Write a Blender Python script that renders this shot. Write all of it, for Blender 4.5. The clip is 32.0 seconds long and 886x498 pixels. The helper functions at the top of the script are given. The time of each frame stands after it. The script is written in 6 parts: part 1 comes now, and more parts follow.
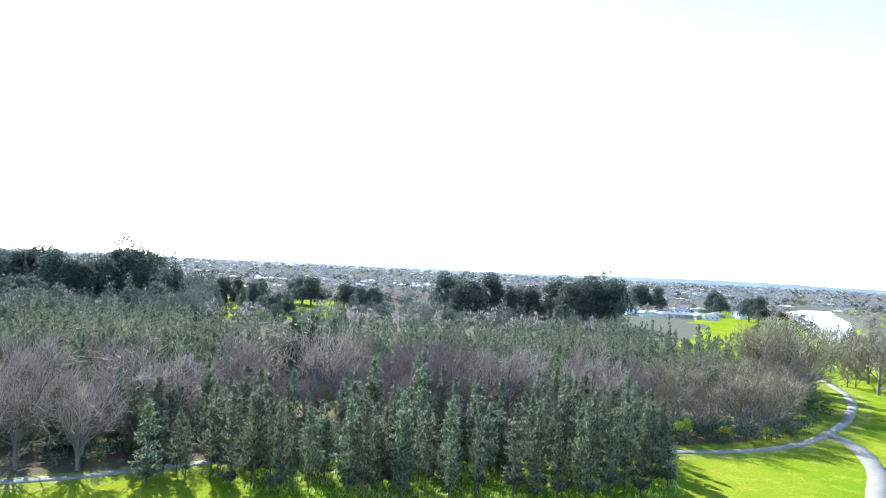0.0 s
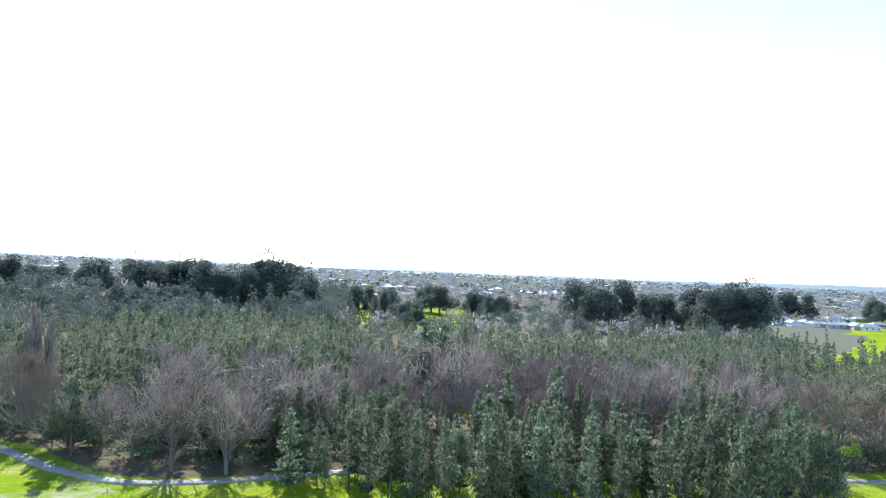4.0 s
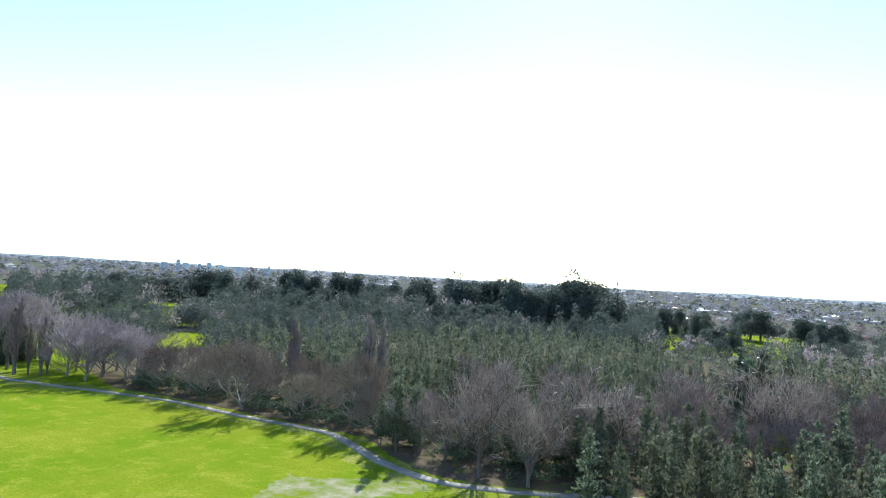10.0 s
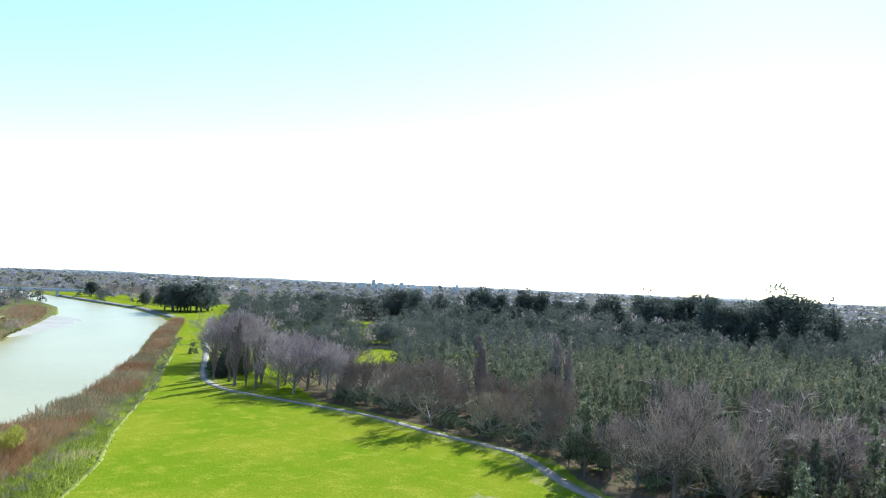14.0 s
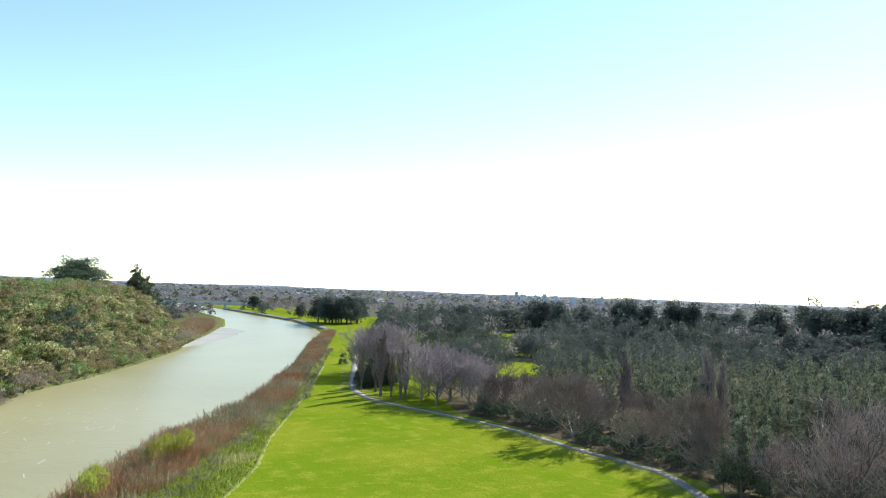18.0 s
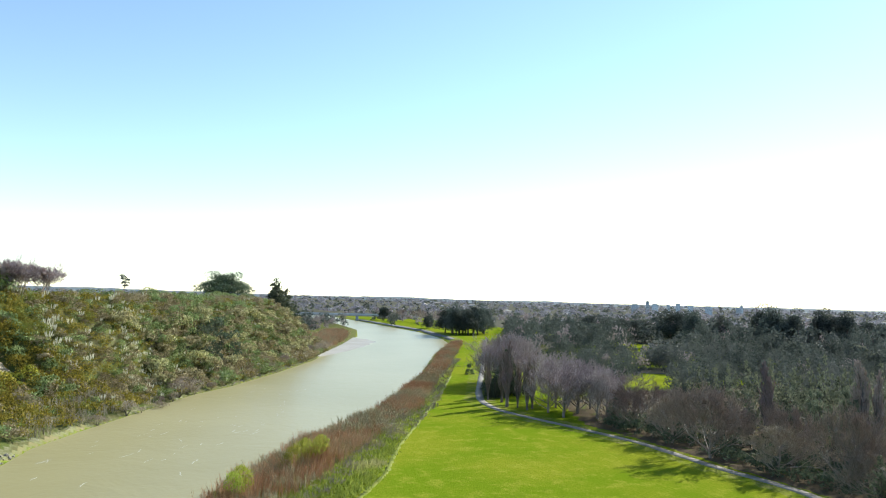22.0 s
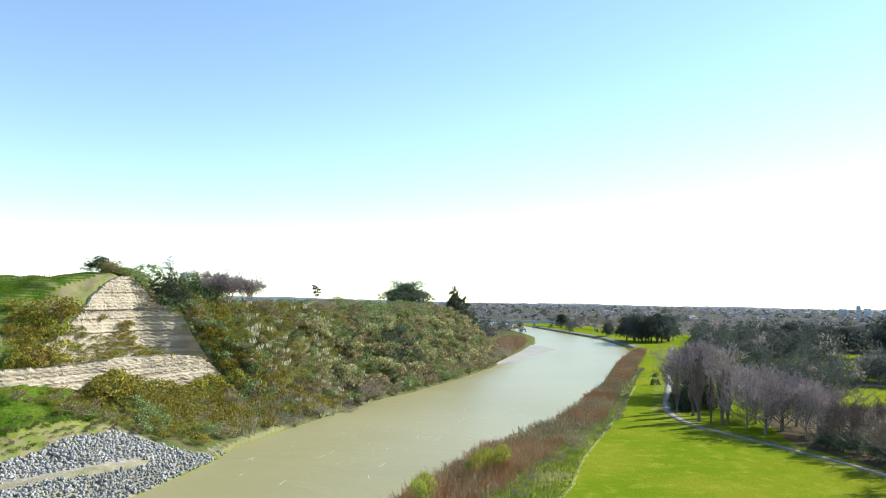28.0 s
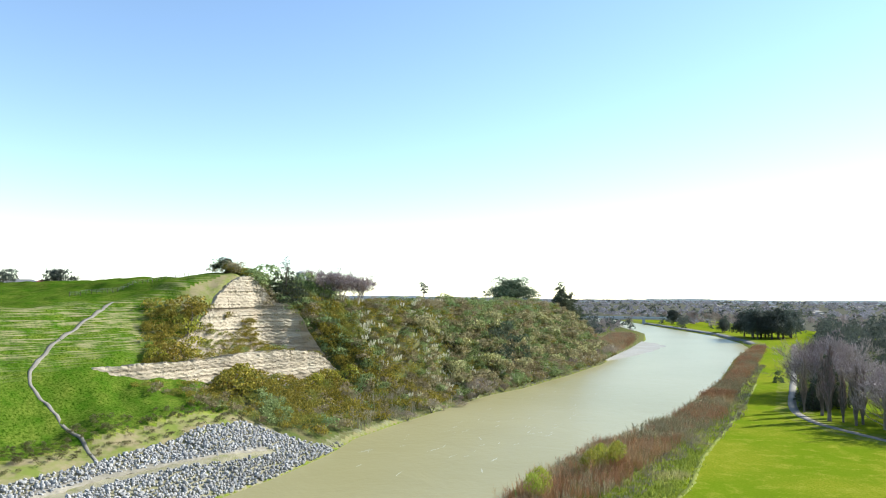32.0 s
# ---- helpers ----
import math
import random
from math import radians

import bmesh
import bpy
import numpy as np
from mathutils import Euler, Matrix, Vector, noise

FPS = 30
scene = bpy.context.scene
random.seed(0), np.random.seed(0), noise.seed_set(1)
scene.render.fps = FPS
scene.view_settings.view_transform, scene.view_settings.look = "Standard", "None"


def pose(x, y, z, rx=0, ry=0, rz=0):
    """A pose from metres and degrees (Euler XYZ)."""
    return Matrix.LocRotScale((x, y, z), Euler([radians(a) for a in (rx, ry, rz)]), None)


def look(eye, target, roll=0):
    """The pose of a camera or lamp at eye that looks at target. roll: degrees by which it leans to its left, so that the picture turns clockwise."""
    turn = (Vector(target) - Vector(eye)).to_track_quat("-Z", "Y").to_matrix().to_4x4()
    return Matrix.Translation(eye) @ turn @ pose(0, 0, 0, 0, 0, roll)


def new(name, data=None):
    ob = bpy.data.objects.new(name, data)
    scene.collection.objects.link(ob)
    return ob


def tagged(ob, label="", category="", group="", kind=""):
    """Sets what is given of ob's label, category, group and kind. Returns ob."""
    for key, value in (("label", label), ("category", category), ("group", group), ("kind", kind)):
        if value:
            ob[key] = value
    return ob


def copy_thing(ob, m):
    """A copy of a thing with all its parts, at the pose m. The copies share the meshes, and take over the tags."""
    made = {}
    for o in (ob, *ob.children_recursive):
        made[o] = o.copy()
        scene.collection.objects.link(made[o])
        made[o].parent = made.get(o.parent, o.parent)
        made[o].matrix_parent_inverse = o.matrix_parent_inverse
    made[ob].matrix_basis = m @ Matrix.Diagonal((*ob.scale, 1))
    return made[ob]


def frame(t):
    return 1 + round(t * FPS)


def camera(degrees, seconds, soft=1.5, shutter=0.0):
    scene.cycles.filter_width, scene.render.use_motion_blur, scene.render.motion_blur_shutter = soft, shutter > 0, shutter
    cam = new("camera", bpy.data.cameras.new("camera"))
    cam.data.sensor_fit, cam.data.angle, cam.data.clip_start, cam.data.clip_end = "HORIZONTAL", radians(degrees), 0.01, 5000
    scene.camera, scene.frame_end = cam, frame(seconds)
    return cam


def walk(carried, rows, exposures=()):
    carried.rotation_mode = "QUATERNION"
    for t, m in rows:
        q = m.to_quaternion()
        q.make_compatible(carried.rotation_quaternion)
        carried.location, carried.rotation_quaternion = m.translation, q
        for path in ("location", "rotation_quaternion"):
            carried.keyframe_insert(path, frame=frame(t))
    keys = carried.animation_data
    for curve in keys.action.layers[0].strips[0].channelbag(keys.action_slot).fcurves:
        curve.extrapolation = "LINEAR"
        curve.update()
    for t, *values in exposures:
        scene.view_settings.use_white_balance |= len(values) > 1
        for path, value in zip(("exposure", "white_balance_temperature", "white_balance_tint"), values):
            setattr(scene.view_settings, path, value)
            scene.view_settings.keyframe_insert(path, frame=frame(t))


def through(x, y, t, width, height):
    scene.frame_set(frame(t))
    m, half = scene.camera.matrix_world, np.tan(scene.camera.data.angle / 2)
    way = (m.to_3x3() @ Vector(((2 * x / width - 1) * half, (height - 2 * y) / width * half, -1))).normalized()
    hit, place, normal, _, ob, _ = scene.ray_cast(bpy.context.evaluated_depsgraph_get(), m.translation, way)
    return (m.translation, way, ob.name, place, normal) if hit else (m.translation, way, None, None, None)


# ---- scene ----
# A river flat seen from a hovering eye: lawn and woods ahead, river and bluff to the west.
cam = camera(64.35, 32.0, 1.0)
BASE = 30.0
TURNS = [  # seconds, drift x, y, z, yaw, pitch, roll
    (0, -0.00, 0.00, -0.00, -0.00, 1.78, -2.90),
    (0.5, -0.12, 0.21, 0.04, 1.18, 1.77, -2.79),
    (1, -0.29, 0.50, 0.10, 2.36, 1.78, -2.70),
    (1.5, -0.50, 0.84, 0.16, 3.52, 1.85, -2.60),
    (2, -0.72, 1.22, 0.24, 4.67, 1.89, -2.50),
    (2.5, -0.93, 1.60, 0.31, 5.92, 1.90, -2.44),
    (4.5, -1.35, 2.69, 0.42, 11.96, 1.94, -2.57),
    (5, -1.30, 2.83, 0.39, 13.92, 1.97, -2.66),
    (5.5, -1.21, 2.92, 0.34, 16.03, 2.04, -2.72),
    (6, -1.09, 3.00, 0.28, 18.13, 2.15, -2.81),
    (7, -0.83, 3.10, 0.16, 22.34, 2.25, -3.09),
    (8, -0.62, 3.18, 0.08, 26.50, 2.28, -3.22),
    (9, -0.47, 3.22, 0.06, 30.68, 2.41, -3.42),
    (10, -0.34, 3.19, 0.06, 34.86, 2.43, -3.22),
    (11, -0.25, 3.19, 0.09, 39.08, 2.56, -3.04),
    (12, -0.22, 3.32, 0.13, 43.26, 2.78, -2.88),
    (13, -0.32, 3.66, 0.21, 46.78, 2.94, -2.69),
    (14, -0.51, 4.14, 0.32, 49.90, 3.09, -2.51),
    (14.5, -0.61, 4.39, 0.37, 51.46, 3.16, -2.45),
    (16.5, -0.73, 5.09, 0.51, 57.31, 3.41, -2.23),
    (17, -0.67, 5.17, 0.51, 58.75, 3.45, -2.20),
    (18, -0.48, 5.25, 0.49, 61.48, 3.59, -2.07),
    (19, -0.25, 5.29, 0.46, 64.13, 3.73, -1.85),
    (20, -0.04, 5.33, 0.46, 66.78, 3.87, -1.84),
    (21, 0.21, 5.38, 0.49, 69.29, 4.00, -1.72),
    (22, 0.52, 5.42, 0.54, 71.72, 4.11, -1.64),
    (23, 0.71, 5.46, 0.59, 74.15, 4.23, -1.53),
    (24, 0.62, 5.50, 0.62, 76.67, 4.24, -1.54),
    (25, 0.06, 5.59, 0.65, 79.39, 4.26, -1.49),
    (25.5, -0.37, 5.65, 0.66, 80.76, 4.27, -1.42),
    (27.5, -2.10, 5.78, 0.66, 85.05, 4.35, -1.24),
    (28, -2.33, 5.75, 0.63, 85.99, 4.32, -1.15),
    (29, -2.44, 5.55, 0.53, 87.92, 4.24, -1.05),
    (30, -2.29, 5.24, 0.38, 89.93, 4.13, -0.89),
    (31, -2.04, 4.92, 0.24, 92.17, 4.04, -0.77),
    (32, -1.88, 4.70, 0.14, 94.40, 4.00, -0.55),
]
walk(cam, [(t, pose(x, y, BASE + z, 90 + p, r, w)) for t, x, y, z, w, p, r in TURNS],
     exposures=[(0, 2.0, 5700, 4), (5, 1.75, 5700, 4), (9, 1.34, 5800, 4), (14, 1.3, 5900, 4), (17, 1.12, 6200, 5), (21, 0.96, 6400, 5), (25, 0.94, 6400, 5), (32, 1.02, 6400, 5)])

# ---- light ----
SUN_AZ, SUN_EL = 25.0, 33.0
world = bpy.data.worlds.new("sky")
scene.world = world
world.use_nodes = True
sky = world.node_tree.nodes.new("ShaderNodeTexSky")
sky.sky_type, sky.sun_disc = "NISHITA", False
sky.sun_elevation, sky.sun_rotation = radians(SUN_EL), radians(-SUN_AZ)
sky.air_density, sky.dust_density, sky.ozone_density = 0.84, 0.04, 1.0
backing = world.node_tree.nodes["Background"]
world.node_tree.links.new(sky.outputs[0], backing.inputs[0])
backing.inputs[1].default_value = 0.138
lamp = bpy.data.lights.new("sun", "SUN")
lamp.energy, lamp.angle, lamp.color = 4.9, radians(0.5), (1.0, 0.96, 0.9)
sun = new("sun", lamp)
sun.matrix_world = look((-math.sin(radians(SUN_AZ)) * 100, math.cos(radians(SUN_AZ)) * 100, math.tan(radians(SUN_EL)) * 100), (0, 0, 0))


# ---- materials ----
def nodes_of(name):
    m = bpy.data.materials.new(name)
    m.use_nodes = True
    nt = m.node_tree
    return m, nt, nt.nodes["Principled BSDF"], nt.nodes["Material Output"]


def noise_node(nt, scale, detail=4.0, rough=0.55, coord="Object"):
    tc = nt.nodes.new("ShaderNodeTexCoord")
    n = nt.nodes.new("ShaderNodeTexNoise")
    n.inputs["Scale"].default_value, n.inputs["Detail"].default_value, n.inputs["Roughness"].default_value = scale, detail, rough
    nt.links.new(tc.outputs[coord], n.inputs["Vector"])
    return n


def ramp(nt, src, lo, hi):
    r = nt.nodes.new("ShaderNodeMapRange")
    r.inputs[1].default_value, r.inputs[2].default_value = lo, hi
    nt.links.new(src, r.inputs[0])
    return r.outputs[0]


def mix(nt, fac, a, b, mode="MIX"):
    m = nt.nodes.new("ShaderNodeMix")
    m.data_type, m.blend_type = "RGBA", mode
    for sock, v in ((m.inputs[0], fac), (m.inputs[6], a), (m.inputs[7], b)):
        if isinstance(v, bpy.types.NodeSocket):
            nt.links.new(v, sock)
        else:
            sock.default_value = v if isinstance(v, float) else (*v, 1)
    return m.outputs[2]


def mathn(nt, op, a, b):
    m = nt.nodes.new("ShaderNodeMath")
    m.operation = op
    for sock, v in ((m.inputs[0], a), (m.inputs[1], b)):
        if isinstance(v, bpy.types.NodeSocket):
            nt.links.new(v, sock)
        else:
            sock.default_value = v
    return m.outputs[0]


def bump(nt, bsdf, src, strength, distance):
    b = nt.nodes.new("ShaderNodeBump")
    b.inputs["Strength"].default_value, b.inputs["Distance"].default_value = strength, distance
    nt.links.new(src, b.inputs["Height"])
    nt.links.new(b.outputs[0], bsdf.inputs["Normal"])


def foliage(name, dark, light, through=0.35, patch=0.12, odd=None):
    """Leaves: a tone for each leaf, one for each plant, and one for each stretch of ground; some light comes through."""
    m, nt, b, out = nodes_of(name)
    geo, info = nt.nodes.new("ShaderNodeNewGeometry"), nt.nodes.new("ShaderNodeObjectInfo")
    col = mix(nt, geo.outputs["Random Per Island"], dark, light)
    big = noise_node(nt, patch, 2.0)
    if odd:
        col = mix(nt, ramp(nt, big.outputs[0], 0.5, 0.68), col, odd)
    hsv = nt.nodes.new("ShaderNodeHueSaturation")
    nt.links.new(col, hsv.inputs["Color"])
    tone = mathn(nt, "ADD", mathn(nt, "MULTIPLY", info.outputs["Random"], 0.5), mathn(nt, "MULTIPLY", big.outputs[0], 0.9))
    nt.links.new(mathn(nt, "ADD", tone, 0.3), hsv.inputs["Value"])
    hue = mathn(nt, "ADD", mathn(nt, "MULTIPLY", info.outputs["Random"], 0.05), 0.475)
    nt.links.new(hue, hsv.inputs["Hue"])
    nt.links.new(hsv.outputs[0], b.inputs["Base Color"])
    b.inputs["Roughness"].default_value = 0.55
    b.inputs["Specular IOR Level"].default_value = 0.08
    tr, mx = nt.nodes.new("ShaderNodeBsdfTranslucent"), nt.nodes.new("ShaderNodeMixShader")
    nt.links.new(hsv.outputs[0], tr.inputs["Color"])
    mx.inputs[0].default_value = through
    nt.links.new(b.outputs[0], mx.inputs[1])
    nt.links.new(tr.outputs[0], mx.inputs[2])
    nt.links.new(mx.outputs[0], out.inputs["Surface"])
    return m


def surface(name, a, b_, scale=1.0, rough=0.85, relief=0.3, fine=12.0, depth=0.05, third=None):
    """A mineral or wooden surface with stains and grain."""
    m, nt, b, out = nodes_of(name)
    big, small = noise_node(nt, scale, 4.0), noise_node(nt, fine, 5.0)
    col = mix(nt, ramp(nt, big.outputs[0], 0.35, 0.65), a, b_)
    col = mix(nt, ramp(nt, small.outputs[0], 0.25, 0.8), col, [v * 0.72 for v in a])
    if third:
        col = mix(nt, ramp(nt, noise_node(nt, scale * 2.7, 5.0).outputs[0], 0.56, 0.68), col, third)
    info = nt.nodes.new("ShaderNodeObjectInfo")
    hsv = nt.nodes.new("ShaderNodeHueSaturation")
    nt.links.new(col, hsv.inputs["Color"])
    nt.links.new(mathn(nt, "ADD", mathn(nt, "MULTIPLY", info.outputs["Random"], 0.4), 0.8), hsv.inputs["Value"])
    nt.links.new(hsv.outputs[0], b.inputs["Base Color"])
    b.inputs["Roughness"].default_value = rough
    b.inputs["Specular IOR Level"].default_value = 0.25
    bump(nt, b, small.outputs[0], relief, depth)
    return m


M_BARK = surface("grey_brown_bark", (0.10, 0.08, 0.065), (0.17, 0.14, 0.12), 0.8)
M_LIMB = surface("pale_bark", (0.27, 0.22, 0.18), (0.42, 0.355, 0.30), 0.6)
M_STEM = surface("dull_brown_bark", (0.15, 0.12, 0.10), (0.25, 0.205, 0.175), 0.7)
M_TWIG_BROWN = foliage("brown_twigs", (0.185, 0.138, 0.108), (0.43, 0.345, 0.275), 0.38)
M_TWIG_GREY = foliage("grey_twigs", (0.29, 0.235, 0.23), (0.53, 0.45, 0.44), 0.42)
M_TWIG_PURPLE = foliage("purple_brown_twigs", (0.24, 0.182, 0.16), (0.50, 0.405, 0.365), 0.4)
M_TWIG_GOLD = foliage("yellowish_twigs", (0.24, 0.19, 0.12), (0.46, 0.38, 0.25), 0.25)
M_OSIER = foliage("rust_brown_osier_stems", (0.36, 0.22, 0.125), (0.64, 0.43, 0.25), 0.45, 0.05, (0.50, 0.40, 0.25))
M_BUD = foliage("yellow_green_willow_leaf", (0.22, 0.24, 0.04), (0.44, 0.44, 0.08), 0.5)
M_PINE = foliage("plantation_needles", (0.042, 0.05, 0.034), (0.215, 0.232, 0.142), 0.38, 0.09, (0.125, 0.138, 0.085))
M_DARK = foliage("dark_cypress_foliage", (0.045, 0.058, 0.04), (0.125, 0.15, 0.085), 0.35)
M_FARDARK = foliage("dark_woodland_foliage", (0.045, 0.055, 0.047), (0.12, 0.135, 0.11), 0.36, 0.03, (0.095, 0.102, 0.088))
# twig brown lightened and greyed to suggest haze
M_FARBARE = foliage("hazed_far_bare_crowns", (0.22, 0.18, 0.17), (0.38, 0.32, 0.30), 0.3, 0.02)
# pale violet: distance haze mixed into the crown colour
M_HAZED_CROWNS = foliage("haze_tinted_far_crowns", (0.25, 0.235, 0.25), (0.39, 0.365, 0.385), 0.3, 0.01)
M_OLIVE = foliage("olive_shrub_leaves", (0.15, 0.14, 0.06), (0.60, 0.53, 0.27), 0.28, 0.08, (0.34, 0.31, 0.17))
M_TOWER = surface("pale_blue_grey_cladding", (0.55, 0.60, 0.66), (0.64, 0.68, 0.72), 0.1, 0.5, 0.1)
M_FARGREEN = foliage("far_mixed_green_crowns", (0.10, 0.115, 0.08), (0.19, 0.20, 0.14), 0.35, 0.02)
M_SHRUB = foliage("shrub_leaves", (0.06, 0.09, 0.03), (0.40, 0.45, 0.17), 0.25, 0.06, (0.19, 0.245, 0.10))
M_GREYSHRUB = foliage("grey_shrub_twigs", (0.22, 0.18, 0.14), (0.42, 0.35, 0.27), 0.2)
M_GORSE = foliage("gorse_with_flowers", (0.085, 0.09, 0.016), (0.48, 0.39, 0.065), 0.3, 0.14, (0.19, 0.22, 0.05))
M_PLUME = foliage("pale_pampas_plumes", (0.36, 0.33, 0.24), (0.60, 0.56, 0.44), 0.4)
M_BLADE = foliage("pampas_blades", (0.10, 0.11, 0.04), (0.24, 0.23, 0.10), 0.35)
M_TUSSOCK = foliage("rough_grass_blades", (0.14, 0.19, 0.025), (0.34, 0.38, 0.07), 0.45, 0.1, (0.32, 0.30, 0.12))
M_ROCK = surface("grey_quarry_stone", (0.23, 0.222, 0.21), (0.40, 0.385, 0.365), 0.35, 0.9, 0.5, 3.0, 0.1)
M_PATH = surface("pale_gravel_path", (0.225, 0.205, 0.17), (0.315, 0.285, 0.24), 0.25, 0.95, 0.3, 6.0, 0.03)
M_SAND = surface("river_silt", (0.23, 0.205, 0.155), (0.33, 0.295, 0.235), 0.1, 0.9, 0.4, 1.5, 0.15)
M_WETSILT = surface("wet_grey_silt", (0.25, 0.235, 0.20), (0.33, 0.31, 0.27), 0.05, 0.7, 0.3, 0.8, 0.1)
M_FOAM = surface("river_foam", (0.55, 0.54, 0.46), (0.68, 0.67, 0.60), 0.8, 0.8, 0.2)
M_CONC = surface("weathered_concrete", (0.42, 0.44, 0.47), (0.54, 0.55, 0.57), 0.2)
M_WHITE = surface("white_painted_wall", (0.72, 0.70, 0.66), (0.80, 0.79, 0.76), 0.3, 0.6, 0.1)
M_CREAM = surface("cream_wall", (0.40, 0.35, 0.29), (0.48, 0.43, 0.36), 0.3, 0.7, 0.1)
M_BRICKW = surface("red_brown_wall", (0.28, 0.14, 0.09), (0.36, 0.20, 0.14), 0.5, 0.8, 0.1)
M_ROOFW = surface("pale_metal_roof", (0.24, 0.235, 0.235), (0.34, 0.335, 0.33), 0.2, 0.8, 0.1)
M_ROOFG = surface("grey_metal_roof", (0.17, 0.17, 0.18), (0.25, 0.25, 0.26), 0.2, 0.7, 0.1)
M_ROOFR = surface("rust_red_roof", (0.30, 0.08, 0.05), (0.40, 0.13, 0.08), 0.2, 0.5, 0.1)
# the blue of the air is painted into the hill colour
M_HILL = surface("haze_blue_far_hills", (0.10, 0.13, 0.14), (0.16, 0.19, 0.19), 0.004, 1.0, 0.0, 0.02)
M_STRAW = surface("trodden_dry_grass", (0.165, 0.20, 0.02), (0.235, 0.24, 0.045), 0.5, 0.95, 0.3, 5.0, 0.03)
M_REVET = surface("dark_bank_stone", (0.10, 0.10, 0.095), (0.17, 0.165, 0.155), 0.5, 0.95, 0.5, 2.0, 0.1)
M_METAL = surface("galvanised_steel", (0.35, 0.36, 0.37), (0.5, 0.5, 0.5), 1.0, 0.45)


def glass_mat():
    m, nt, b, out = nodes_of("dark_window_glass")
    b.inputs["Base Color"].default_value = (0.03, 0.04, 0.05, 1)
    b.inputs["Roughness"].default_value = 0.08
    return m


M_GLASS = glass_mat()


def water_mat():
    m, nt, b, out = nodes_of("silty_river_water")
    big, fine = noise_node(nt, 0.012, 3.0), noise_node(nt, 0.55, 4.0, 0.6)
    col = mix(nt, ramp(nt, big.outputs[0], 0.35, 0.65), (0.25, 0.225, 0.11), (0.29, 0.262, 0.14))
    nt.links.new(col, b.inputs["Base Color"])
    b.inputs["Roughness"].default_value = 0.30
    b.inputs["Specular IOR Level"].default_value = 0.13
    b.inputs["IOR"].default_value = 1.33
    swirl = noise_node(nt, 0.06, 4.0, 0.6)
    swirl.inputs["Distortion"].default_value = 1.2
    h = mathn(nt, "ADD", fine.outputs[0], mathn(nt, "MULTIPLY", swirl.outputs[0], 3.0))
    bump(nt, b, h, 0.35, 0.12)
    return m


M_WATER = water_mat()


def bluff_mat():
    """Layered sandstone: level beds, pale dust and dark damp seams."""
    m, nt, b, out = nodes_of("layered_sandstone")
    tc, mp = nt.nodes.new("ShaderNodeTexCoord"), nt.nodes.new("ShaderNodeMapping")
    mp.inputs["Scale"].default_value = (0.03, 0.03, 1.3)
    nt.links.new(tc.outputs["Object"], mp.inputs[0])
    beds = nt.nodes.new("ShaderNodeTexNoise")
    beds.inputs["Scale"].default_value, beds.inputs["Detail"].default_value = 1.0, 5.0
    nt.links.new(mp.outputs[0], beds.inputs["Vector"])
    blot, grain = noise_node(nt, 0.22, 4.0), noise_node(nt, 2.2, 5.0, 0.65)
    col = mix(nt, ramp(nt, beds.outputs[0], 0.38, 0.62), (0.26, 0.21, 0.145), (0.42, 0.35, 0.25))
    col = mix(nt, ramp(nt, blot.outputs[0], 0.5, 0.7), col, (0.35, 0.30, 0.22))
    col = mix(nt, ramp(nt, grain.outputs[0], 0.6, 0.9), col, (0.18, 0.145, 0.095))
    nt.links.new(col, b.inputs["Base Color"])
    b.inputs["Roughness"].default_value = 0.95
    bump(nt, b, mathn(nt, "ADD", grain.outputs[0], mathn(nt, "MULTIPLY", beds.outputs[0], 1.5)), 0.7, 0.35)
    return m


M_BLUFF = bluff_mat()


